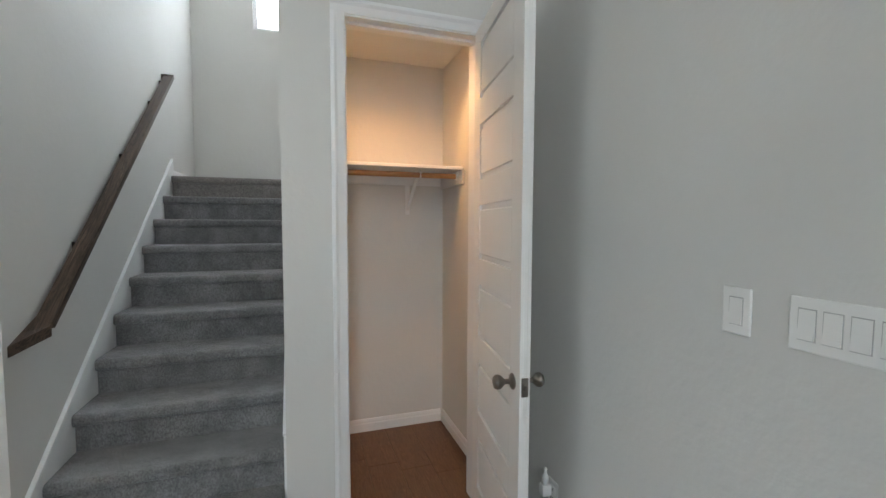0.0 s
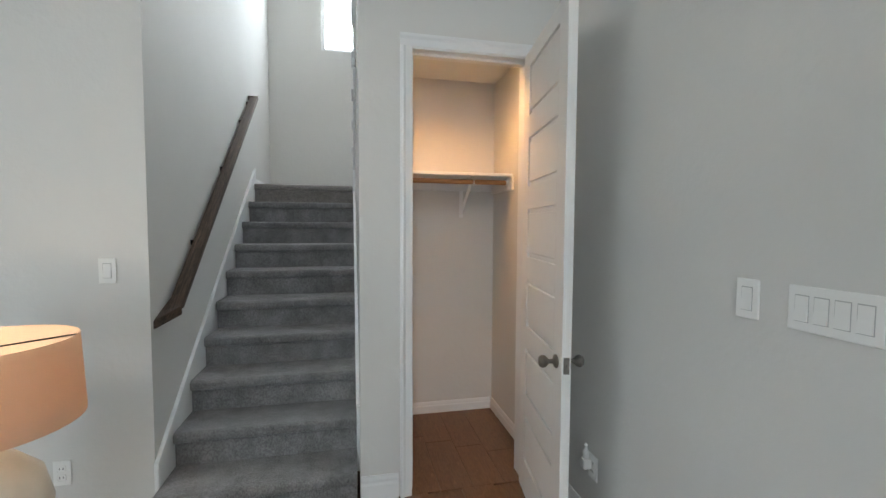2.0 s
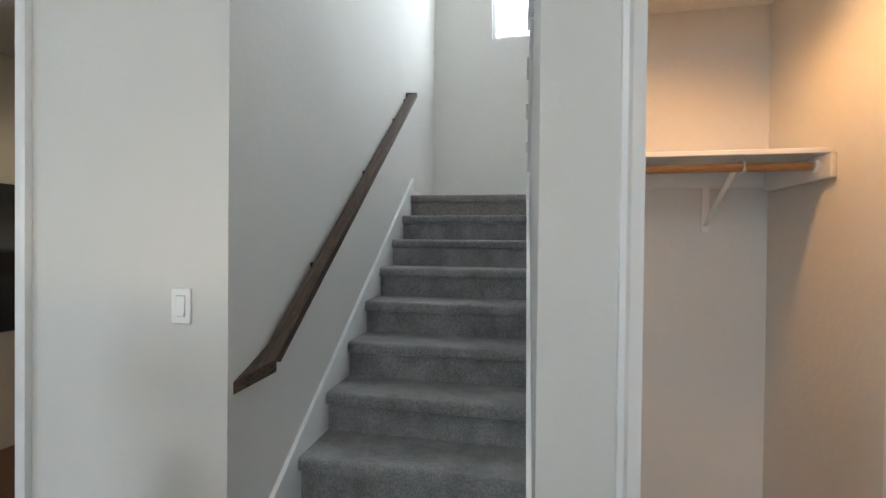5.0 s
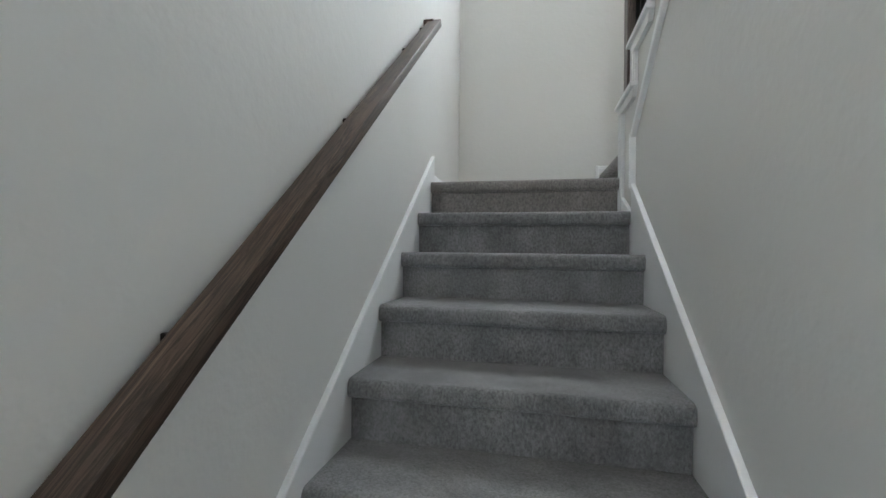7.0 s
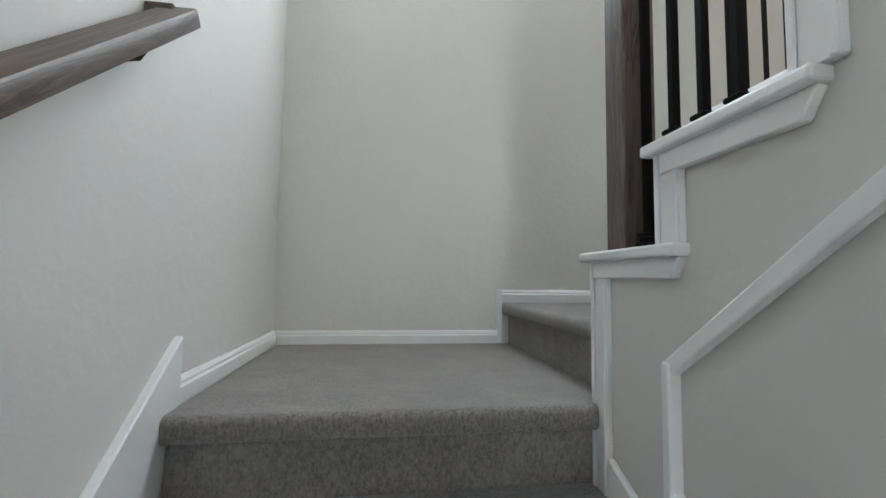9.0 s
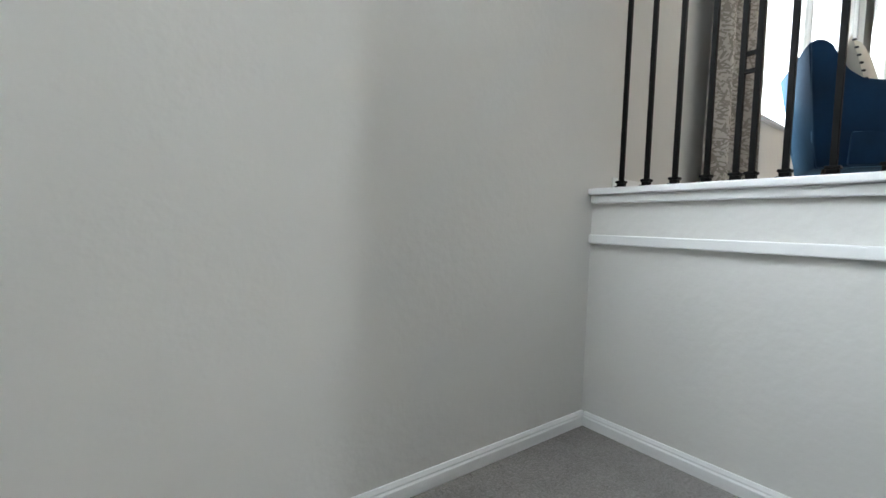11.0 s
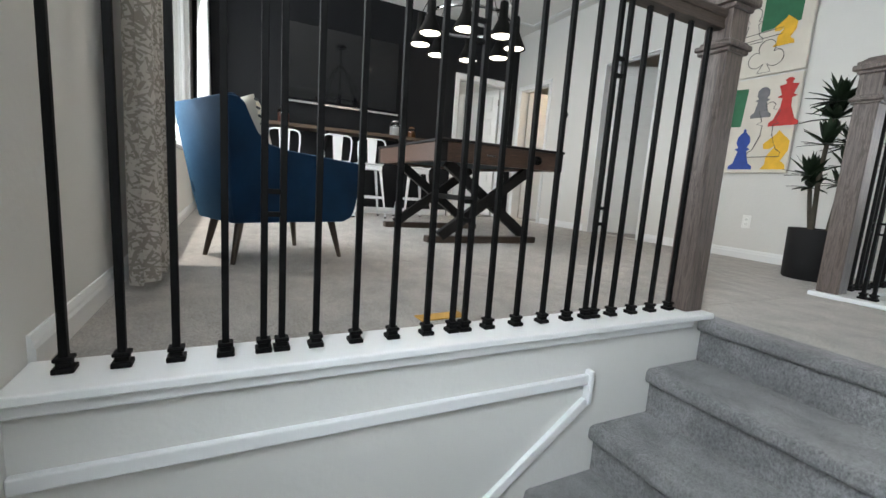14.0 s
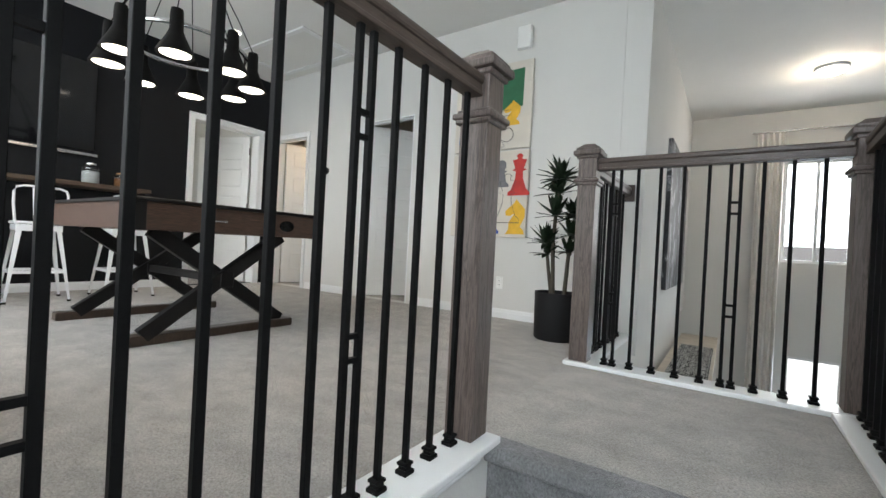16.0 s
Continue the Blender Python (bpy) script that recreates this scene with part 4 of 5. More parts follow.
for r0, r1 in ((0.225, 0.215), (0.221, 0.211)):
    n = 48
    lo_v = [sh.verts.new((r0 * math.cos(2 * math.pi * k / n), r0 * math.sin(2 * math.pi * k / n), 0.505)) for k in range(n)]
    hi_v = [sh.verts.new((r1 * math.cos(2 * math.pi * k / n), r1 * math.sin(2 * math.pi * k / n), 0.735)) for k in range(n)]
    for k in range(n):
        sh.faces.new((lo_v[k], lo_v[(k + 1) % n], hi_v[(k + 1) % n], hi_v[k]))
shade = part("shade", sh, SHADE, lamp, "tan linen drum shade", True)
snt = SHADE.node_tree
tl = snt.nodes.new("ShaderNodeBsdfTranslucent")
tl.inputs[0].default_value = (0.72, 0.54, 0.40, 1)
mxs = snt.nodes.new("ShaderNodeMixShader")
mxs.inputs[0].default_value = 0.45
snt.links.new(snt.nodes["Principled BSDF"].outputs[0], mxs.inputs[1])
snt.links.new(tl.outputs[0], mxs.inputs[2])
snt.links.new(mxs.outputs[0], snt.nodes["Material Output"].inputs[0])
for k in range(3):
    q = 2 * math.pi * k / 3 + 0.4
    part("spoke", tube(N(), [(0, 0, 0.715), (0.21 * math.cos(q), 0.21 * math.sin(q), 0.73)], 0.0025, 6), HINGE, shade)
part("finial", lathe(N(), [(0.004, 0.70), (0.010, 0.725), (0.006, 0.735), (0.001, 0.745)], 12), HINGE, shade, smooth=True)
part("bulb", lathe(N(), [(0.012, 0.575), (0.03, 0.61), (0.032, 0.635), (0.02, 0.66), (0.002, 0.668)], 16), BULB, lamp, smooth=True)
bulb("table_lamp_light", (LX, LY, F0 + 0.376 + 0.69), 4.5, (1.0, 0.80, 0.60), 0.03)

# downstairs room seen through the doorway
pt = thing("landscape_painting", "dark stormy landscape canvas on the beige wall", "painting")
m, nt, b, co = nodes_of("storm_landscape")
sep = nt.nodes.new("ShaderNodeSeparateXYZ")
nt.links.new(co.outputs["Object"], sep.inputs[0])
nz = noise_of(nt, co, 2.2, 5, (1, 0.5, 2.2))
add = nt.nodes.new("ShaderNodeMath")
add.operation, add.inputs[1].default_value = "MULTIPLY_ADD", 0.22
nt.links.new(nz.outputs["Fac"], add.inputs[0])
nt.links.new(sep.outputs[2], add.inputs[2])
mr = nt.nodes.new("ShaderNodeMapRange")
mr.inputs[1].default_value, mr.inputs[2].default_value = 0.85, 2.0
nt.links.new(add.outputs[0], mr.inputs[0])
rr = ramp_of(nt, mr.outputs[0], [(0.0, (0.008, 0.010, 0.013)), (0.30, (0.02, 0.028, 0.033)), (0.36, (0.006, 0.006, 0.007)), (0.44, (0.008, 0.008, 0.009)), (0.47, (0.12, 0.125, 0.14)), (0.75, (0.02, 0.022, 0.026))])
nt.links.new(rr.outputs[0], b.inputs["Base Color"])
b.inputs["Roughness"].default_value = 0.5
part("canvas", bx(N(), (-3.429, 0.75, 0.72), (-3.395, 2.6, 1.72), 0.003), m, pt)


def can_light(at, watts, color=SOFT):
    t = thing("can_light", "round white recessed ceiling light, lit", "ceiling light", "recessed ceiling lights", at)
    part("trim_ring", lathe(N(), [(0.060, -0.002), (0.085, -0.006), (0.088, -0.001), (0.088, 0.0)], 28), TRIM, t, smooth=True)
    part("lens", lathe(N(), [(0.0002, -0.004), (0.060, -0.004), (0.060, 0.0)], 28), CANGLOW, t)
    d = bpy.data.lights.new("can_lamp", "SPOT")
    d.energy, d.color, d.spot_size, d.spot_blend, d.shadow_soft_size = watts, color, radians(150), 0.7, 0.05
    o = new("can_lamp", d)
    o.matrix_world = look((at[0], at[1], at[2] - 0.02), (at[0], at[1], at[2] - 2))
    return t


can_light((-2.6, 1.8, 2.60), 18, (1, 0.8, 0.58))
can_light((-2.0, 2.9, 2.60), 14, (1, 0.8, 0.58))
can_light((0.66, 0.72, 2.43), 35, WARM)

# ---- loft ----
# armchair: back towards +y, built round its base centre and turned
chair = thing("armchair", "blue velvet armchair with dark tapered wooden legs", "armchair", at=(2.70, 2.88, FZ), turn=25)


def chair_half(y, z):
    """Half width of the shell: wide in front, narrow behind, flaring upwards."""
    f = min(1.0, max(0.0, (y + 0.36) / 0.78))
    return (0.275 + 0.20 * (z - 0.2)) * (1 - f) + (0.185 + 0.20 * (z - 0.2)) * f


SIDE = [(-0.29, 0.212), (-0.335, 0.235), (-0.352, 0.28), (-0.365, 0.49), (-0.355, 0.53), (-0.325, 0.548), (-0.10, 0.565), (0.10, 0.580), (0.18, 0.600),
        (0.235, 0.645), (0.275, 0.71), (0.305, 0.765), (0.335, 0.790), (0.383, 0.788), (0.367, 0.65), (0.33, 0.35), (0.305, 0.212)]
part("seat_base", prism(N(), [(-0.24, 0.215), (0.24, 0.215), (0.26, 0.37), (-0.26, 0.37)], "y", -0.335, 0.20, 0.012, 2), BLUE, chair, smooth=True)
part("seat_cushion", bx(N(), (-0.235, -0.35, 0.365), (0.235, 0.18, 0.455), 0.030, 3), BLUE, chair, smooth=True)
bm = N()
for u in (-1.0, 1.0):
    lo_v = [bm.verts.new((u * (chair_half(y, z) - 0.012), y + 0.005, z)) for y, z in ((0.16, 0.212), (0.305, 0.209), (0.385, 0.790), (0.345, 0.800), (0.305, 0.775), (0.24, 0.55))]
    if u < 0:
        first_v = lo_v
bm.faces.new(first_v), bm.faces.new(lo_v[::-1])
for k in range(6):
    bm.faces.new((first_v[k], lo_v[k], lo_v[(k + 1) % 6], first_v[(k + 1) % 6]))
bmesh.ops.bevel(bm, geom=bm.edges[:], offset=0.008, segments=2, affect="EDGES", profile=0.5)
part("backrest", bm, BLUE, chair, smooth=True)
for s in (-1, 1):
    bm = prism(N(), SIDE, "x", -0.05, 0.004, 0.010, 2)
    for v in bm.verts:
        v.co.x = s * (v.co.x + chair_half(v.co.y, v.co.z))
    part("armrest", bm, BLUE, chair, smooth=True)
    for x0, x1, y, dy in ((0.20, 0.235, -0.25, -0.045), (0.135, 0.160, 0.245, 0.050)):
        part("leg", tube(N(), [(s * x0, y, 0.225), (s * x1, y + dy, 0.0)], 0.022, 12, 0.012), LEGWOOD, chair, smooth=True)
pillow = thing("throw_pillow", "cream throw pillow with dark tassels on the armchair", "pillow", at=(2.69, 2.88, FZ + 0.445), turn=25)
bm = N()
bmesh.ops.create_grid(bm, x_segments=12, y_segments=12, size=0.20)
ext = bmesh.ops.duplicate(bm, geom=bm.verts[:] + bm.edges[:] + bm.faces[:])
back = [g for g in ext["geom"] if isinstance(g, bmesh.types.BMVert)]
for v in bm.verts:
    u, w2 = v.co.x / 0.20, v.co.y / 0.20
    puff = 0.075 * max(0.0, (1 - u ** 4) * (1 - w2 ** 4)) ** 0.6
    pin = 1 - 0.06 * (1 - abs(u)) * abs(w2) - 0.06 * (1 - abs(w2)) * abs(u)
    v.co = (v.co.x * pin, puff if v in set(back) else -puff, v.co.y * pin + 0.20)
bmesh.ops.remove_doubles(bm, verts=bm.verts, dist=0.0005)
bmesh.ops.transform(bm, matrix=Matrix.Translation((0, 0.10, 0)) @ Matrix.Rotation(radians(-16), 4, "X"), verts=bm.verts)
cushion = part("cushion", bm, CREAM, pillow, smooth=True)
for s in (-1, 1):
    bm = N()
    for k in range(10):
        z = 0.03 + k * 0.037
        tube(bm, [(s * 0.194, 0.10 + z * 0.28, z), (s * 0.217, 0.10 + z * 0.28, z - 0.008)], 0.006, 6)
    part("tassel_fringe", bm, DARKCLOTH, cushion, "charcoal tassel fringe")


def curtain(label, x0, x1, y, z0, z1, material, folds, group, depth=0.05, axis="x"):
    t = thing("curtain", label, "curtain", group)
    bm = N()
    n = folds * 10
    for side in (0, 0.004):
        rows = []
        for k in range(n + 1):
            s = k / n
            off = depth * math.sin(2 * math.pi * folds * s + 0.5 * math.sin(9 * s)) + side
            x = x0 + (x1 - x0) * s
            rows.append([bm.verts.new((x, y + off * (0.55 + 0.45 * (z1 - z) / (z1 - z0)), z)) for z in (z0, z0 + 0.3, (z0 + z1) / 2, z1)])
        for a, b in zip(rows, rows[1:]):
            for j in range(3):
                bm.faces.new((a[j], b[j], b[j + 1], a[j + 1]))
    part("cloth", bm, material, t, smooth=True)
    return t


curtain("long patterned greige curtain beside the loft window", 1.92, 2.46, YB - 0.11, FZ + 0.03, 5.46, CURTAIN, 4, "loft curtains", 0.045)
curtain("thin white daylit curtain beside the black wall", 5.45, 5.94, YB - 0.13, FZ + 0.03, 5.46, THIN, 6, "loft curtains", 0.07)
cr = thing("curtain_rod", "dark metal curtain rod over the loft window", "curtain rod")
part("pole", tube(N(), [(1.75, YB - 0.11, 5.48), (5.9, YB - 0.11, 5.48)], 0.011, 10), HINGE, cr, smooth=True)
for x in (1.78, 3.8, 5.87):
    part("bracket", beam(N(), (x, YB - 0.12, 5.48), (x, YB, 5.48), 0.012, 0.012), HINGE, cr)
curtain("tall beige curtain beside the front window", -0.05, 0.27, -4.99, 0.03, 5.32, SHEER, 5, "front curtains", 0.04)
cr = thing("curtain_rod", "grey metal curtain rod over the front window", "curtain rod")
part("pole", tube(N(), [(-1.0, -4.99, 5.34), (0.33, -4.99, 5.34)], 0.012, 10), CHROME, cr, smooth=True)
for x in (-0.95, 0.30):
    part("bracket", beam(N(), (x, -5.1, 5.34), (x, -4.98, 5.34), 0.012, 0.012), CHROME, cr)

# game table
tb = thing("game_table", "walnut game table on black crossed legs", "table", at=(3.73, 1.14, FZ))
hxx, hyy = 0.75, 0.57
for name, a, b in (("side_rail", (-hxx, -hyy, 0.64), (-hxx + 0.07, hyy, 0.785)), ("side_rail", (hxx - 0.07, -hyy, 0.64), (hxx, hyy, 0.785)),
                   ("end_rail", (-hxx + 0.07, -hyy, 0.64), (hxx - 0.07, -hyy + 0.07, 0.785)), ("end_rail", (-hxx + 0.07, hyy - 0.07, 0.64), (hxx - 0.07, hyy, 0.785))):
    part(name, bx(N(), a, b, 0.004), TABLEWOOD, tb)
part("bed", bx(N(), (-hxx + 0.07, -hyy + 0.07, 0.66), (hxx - 0.07, hyy - 0.07, 0.72)), FELT, tb)
bm = N()
for a, b in (((-hxx - 0.012, -hyy - 0.012, 0.785), (-hxx + 0.085, hyy + 0.012, 0.805)), ((hxx - 0.085, -hyy - 0.012, 0.785), (hxx + 0.012, hyy + 0.012, 0.805)),
             ((-hxx + 0.085, -hyy - 0.012, 0.785), (hxx - 0.085, -hyy + 0.085, 0.805)), ((-hxx + 0.085, hyy - 0.085, 0.785), (hxx - 0.085, hyy + 0.012, 0.805))):
    bx(bm, a, b, 0.003)
part("top_rim", bm, BLACKPAINT, tb, "black top rim")
for sx in (-1, 1):
    for sy in (-1, 1):
        part("corner_guard", bx(N(), (sx * hxx - 0.05 if sx > 0 else -hxx - 0.004, sy * hyy - 0.05 if sy > 0 else -hyy - 0.004, 0.638), (hxx + 0.004 if sx > 0 else -hxx + 0.05, hyy + 0.004 if sy > 0 else -hyy + 0.05, 0.787), 0.003), BLACKPAINT, tb, "black corner guard")
bm = N()
lathe(bm, [(0.036, 0), (0.036, 0.006), (0.030, 0.007)], 20)
bmesh.ops.transform(bm, matrix=Matrix.Translation((-hxx - 0.001, -0.30, 0.712)) @ Matrix.Rotation(radians(-90), 4, "Y") @ Matrix.Diagonal((1, 1.5, 1, 1)), verts=bm.verts)
part("ball_return", bm, SCREEN, tb, "black oval opening", True)
part("badge", bx(N(), (-hxx - 0.003, 0.10, 0.705), (-hxx, 0.18, 0.715), 0.001), CHROME, tb, "small metal badge")
for fx in (-0.52, 0.53):
    part("foot_beam", bx(N(), (fx - 0.045, -0.52, 0.0), (fx + 0.045, 0.55, 0.055), 0.005), LEGWOOD, tb)
    for sy in (-1, 1):
        part("cross_leg", beam(N(), (fx + 0.018 * sy, -sy * 0.44, 0.05), (fx + 0.018 * sy, sy * 0.40, 0.645), 0.055, 0.085, 0.004), BLACKPAINT, tb)
    part("hub", bx(N(), (fx - 0.05, -0.06, 0.30), (fx + 0.05, 0.03, 0.40), 0.006), BLACKPAINT, tb)
part("stretcher", beam(N(), (-0.52, -0.01, 0.35), (0.53, -0.01, 0.35), 0.05, 0.05, 0.004), BLACKPAINT, tb)


def stool(at, turn):
    t = thing("bar_stool", "white enamelled metal bar stool with a low back", "bar stool", "stools along the bar", at, turn)
    part("seat", bx(N(), (-0.155, -0.155, 0.640), (0.155, 0.155, 0.665), 0.010, 3), STOOLW, t, smooth=True)
    part("apron", bx(N(), (-0.145, -0.145, 0.585), (0.145, 0.145, 0.638), 0.006, 2), STOOLW, t)
    for sx in (-1, 1):
        for sy in (-1, 1):
            a, b = Vector((sx * 0.135, sy * 0.135, 0.62)), Vector((sx * 0.205, sy * 0.205, 0.0))
            bm = N()
            v = []
            for p, w in ((a, 0.034), (b, 0.017)):
                v += [bm.verts.new(p + Vector(d)) for d in ((0, 0, 0), (-sx * w, 0, 0), (-sx * w * 0.8, -sy * w * 0.8, 0), (0, -sy * w, 0))]
            bm.faces.new(v[:4]), bm.faces.new(v[4:])
            for k in range(4):
                bm.faces.new((v[k], v[(k + 1) % 4], v[4 + (k + 1) % 4], v[4 + k]))
            lg = part("leg", bm, STOOLW, t)
            part("rubber_foot", bx(N(), (b.x - sx * 0.01 - 0.012, b.y - sy * 0.01 - 0.012, 0), (b.x - sx * 0.01 + 0.012, b.y - sy * 0.01 + 0.012, 0.018), 0.002), HINGE, lg)
    for a, b in (((-0.17, -0.17), (0.17, -0.17)), ((0.17, -0.17), (0.17, 0.17)), ((0.17, 0.17), (-0.17, 0.17)), ((-0.17, 0.17), (-0.17, -0.17))):
        part("foot_rail", beam(N(), (*a, 0.25), (*b, 0.25), 0.006, 0.024), STOOLW, t)
    pts = [(-0.15, -0.15, 0.655), (-0.165, -0.165, 0.80), (-0.165, -0.168, 0.90), (-0.150, -0.170, 0.935), (-0.11, -0.172, 0.95), (0.11, -0.172, 0.95), (0.150, -0.170, 0.935), (0.165, -0.168, 0.90), (0.165, -0.165, 0.80), (0.15, -0.15, 0.655)]
    part("back_hoop", tube(N(), pts, 0.0095, 10), STOOLW, t, smooth=True)
    part("back_splat", prism(N(), [(-0.045, 0.66), (0.045, 0.66), (0.06, 0.945), (-0.06, 0.945)], "y", -0.172, -0.166), STOOLW, t)
    return t


first = stool((5.40, 2.56, FZ), -90)
for y, q in ((1.98, -88), (1.55, -94), (0.92, -90)):
    copy_thing(first, pose(5.40, y, FZ, 0, 0, q))

# bar shelf, screen and jars on the black wall
ct = thing("bar_counter", "dark wood bar counter on the black wall", "bar counter")
part("top", bx(N(), (5.62, 0.62, FZ + 1.03), (5.999, 3.36, FZ + 1.07), 0.004), COUNTERWOOD, ct)
for y in (0.66, 2.0, 3.3):
    part("bracket", prism(N(), [(5.70, FZ + 1.028), (5.999, FZ + 1.028), (5.999, FZ + 0.78)], "y", y - 0.015, y + 0.015), BLACKPAINT, ct)
tv = thing("wall_screen", "wide black glossy screen with a steel ledge", "screen")
part("panel", bx(N(), (5.955, 1.02, 4.24), (5.999, 2.45, 5.14), 0.006), SCREEN, tv)
part("ledge", bx(N(), (5.93, 1.0, 4.185), (5.999, 2.47, 4.215), 0.003), CHROME, tv, "brushed steel ledge")
CT = FZ + 1.07


def jar(at, r, h, label, fill, lid):
    t = thing("storage_jar", label, "jar", "jars on the bar", at)
    part("glass", lathe(N(), [(r * 0.9, 0), (r, 0.01), (r, h * 0.72), (r * 0.62, h * 0.84), (r * 0.62, h * 0.88)], 24), JARGLASS, t, smooth=True)
    part("contents", lathe(N(), [(r * 0.85, 0.006), (r * 0.93, 0.012), (r * 0.93, h * 0.55), (r * 0.5, h * 0.60)], 20), fill, t, smooth=True)
    part("lid", lathe(N(), [(r * 0.68, h * 0.88), (r * 0.70, h * 0.90), (r * 0.66, h * 0.95), (r * 0.16, h * 0.97), (r * 0.18, h), (r * 0.02, h * 1.01)], 24), lid, t, smooth=True)
    return t


jar((5.75, 2.52, CT), 0.065, 0.20, "clear glass jar with a steel lid", paint("dark_sweets", (0.16, 0.05, 0.03)), CHROME)
jar((5.76, 1.10, CT), 0.070, 0.21, "white patterned jar on the bar", paint("white_glaze", (0.62, 0.62, 0.60)), CHROME)
jar((5.74, 0.86, CT), 0.050, 0.15, "small amber jar with a cork lid", paint("amber_nuts", (0.36, 0.15, 0.05)), RODWOOD)

# chandelier
CX, CY = 3.52, 1.28
ch = thing("chandelier", "black ring chandelier with eight small bell shades, lit", "chandelier", at=(CX, CY, 0))
part("canopy", lathe(N(), [(0.09, CZ - 0.03), (0.09, CZ), ], 24), IRON, ch, smooth=True)
ring = N()
pts = [(0.36 * math.cos(2 * math.pi * k / 40), 0.36 * math.sin(2 * math.pi * k / 40), 4.66) for k in range(41)]
tube(ring, pts, 0.014, 8)
part("ring", ring, CHROME, ch, "dark steel ring", True)
part("stem", lathe(N(), [(0.010, 5.32), (0.010, CZ - 0.03)], 10), IRON, ch)
for k in range(8):
    q = 2 * math.pi * k / 8 + 0.25
    px, py = 0.40 * math.cos(q), 0.40 * math.sin(q)
    sd = part("shade", lathe(N(), [(0.030, 4.72), (0.034, 4.70), (0.036, 4.60), (0.052, 4.56), (0.094, 4.475), (0.098, 4.46), (0.092, 4.46), (0.048, 4.55), (0.030, 4.59)], 28), IRON, ch, "black bell shade", True)
    sd.location = (px, py, 0)
    bl = part("bulb", lathe(N(), [(0.080, 4.468), (0.070, 4.474), (0.002, 4.476)], 20), BULB, sd, "glowing diffuser")
    part("cord", tube(N(), [(0.0, 0.0, 5.33), (px * 0.35, py * 0.35, 5.20), (px * 0.75, py * 0.75, 4.92), (px, py, 4.72)], 0.0035, 6), IRON, ch, smooth=True)
window_light("chandelier_light", (CX, CY, 4.45), (CX, CY, 0), 0.7, 0.7, 12, SOFT)
can_light((5.04, 0.13, CZ), 20)
can_light((4.6, 2.4, CZ), 20)
can_light((2.3, 0.4, CZ), 16)
can_light((2.3, 2.4, CZ), 16)
fx = thing("flush_light", "round white flush ceiling light in the hall, lit", "ceiling light", at=(-0.31, -3.6, CZ))
part("base", lathe(N(), [(0.15, -0.03), (0.15, 0)], 28), TRIM, fx)
part("diffuser", lathe(N(), [(0.001, -0.075), (0.08, -0.07), (0.13, -0.05), (0.14, -0.03)], 28), CANGLOW, fx, smooth=True)
bulb("hall_light", (-0.31, -3.6, CZ - 0.12), 24, SOFT, 0.10)
bulb("bath_light", (5.35, -1.75, 4.7), 15, (1.0, 0.70, 0.42), 0.08)
# weak fill added without a fixture, to lift the dark bedroom
bulb("bedroom_fill", (3.2, -2.3, 5.2), 1.2, SOFT, 0.08)
bulb("side_room_light", (7.2, 0.2, 5.2), 9, (1, 0.93, 0.85), 0.08)

hatch = thing("attic_hatch", "white framed attic hatch in the ceiling", "hatch")
part("panel", bx(N(), (4.30, -0.80, CZ - 0.012), (5.45, -0.20, CZ - 0.001), 0.002), CEIL, hatch)
for a, b in (((4.24, -0.86, CZ - 0.022), (4.30, -0.14, CZ - 0.001)), ((5.45, -0.86, CZ - 0.022), (5.51, -0.14, CZ - 0.001)), ((4.30, -0.86, CZ - 0.022), (5.45, -0.80, CZ - 0.001)), ((4.30, -0.20, CZ - 0.022), (5.45, -0.14, CZ - 0.001))):
    part("frame", bx(N(), a, b, 0.003), TRIM, hatch)
cb = thing("door_chime", "white rectangular door chime box high on the wall", "chime box")
part("cover", bx(N(), (2.09, -0.999, 5.30), (2.22, -0.945, 5.50), 0.008, 2), PLATE, cb)
th = thing("thermostat", "small black round thermostat on the loft wall", "thermostat")
bm = lathe(N(), [(0.045, 0), (0.045, 0.022), (0.036, 0.030), (0.001, 0.031)], 24)
bmesh.ops.transform(bm, matrix=Matrix.Translation((4.79, -0.999, 4.34)) @ Matrix.Rotation(radians(-90), 4, "X"), verts=bm.verts)
part("dial", bm, SCREEN, th, smooth=True)

# ---- paintings ----


def flat(parent, name, poly, material, lift, ax, az, y0=-0.965):
    """A painted patch: a thin raised outline in the plane of the canvas. u runs along -x from ax, v up from az."""
    part(name, prism(N(), [(ax - u, az + v) for u, v in poly], "y", y0, y0 + lift), material, parent)


def line(parent, name, poly, ax, az, closed=True, w=0.006):
    pts = [(ax - u, -0.963, az + v) for u, v in poly]
    if closed:
        pts.append(pts[0])
    part(name, tube(N(), pts, w / 2, 5), INK, parent)


def mirror_outline(half, cx, cz, s):
    pts = [(cx + u * s, cz + v * s) for u, v in half]
    return pts + [(cx - u * s, cz + v * s) for u, v in reversed(half) if u > 1e-6]


PAWN = [(0.30, 0), (0.30, 0.10), (0.20, 0.18), (0.13, 0.50), (0.22, 0.56), (0.12, 0.60), (0.18, 0.70), (0.17, 0.86), (0.08, 0.95), (0.0, 0.97)]
KING = [(0.28, 0), (0.28, 0.08), (0.20, 0.14), (0.10, 0.40), (0.09, 0.58), (0.19, 0.61), (0.11, 0.65), (0.18, 0.85), (0.06, 0.87), (0.06, 0.92), (0.09, 0.95), (0.03, 1.0), (0.0, 1.0)]
BISHOP = [(0.28, 0), (0.28, 0.08), (0.18, 0.15), (0.10, 0.45), (0.18, 0.50), (0.10, 0.54), (0.16, 0.66), (0.14, 0.80), (0.03, 0.92), (0.03, 0.98), (0.0, 1.0)]
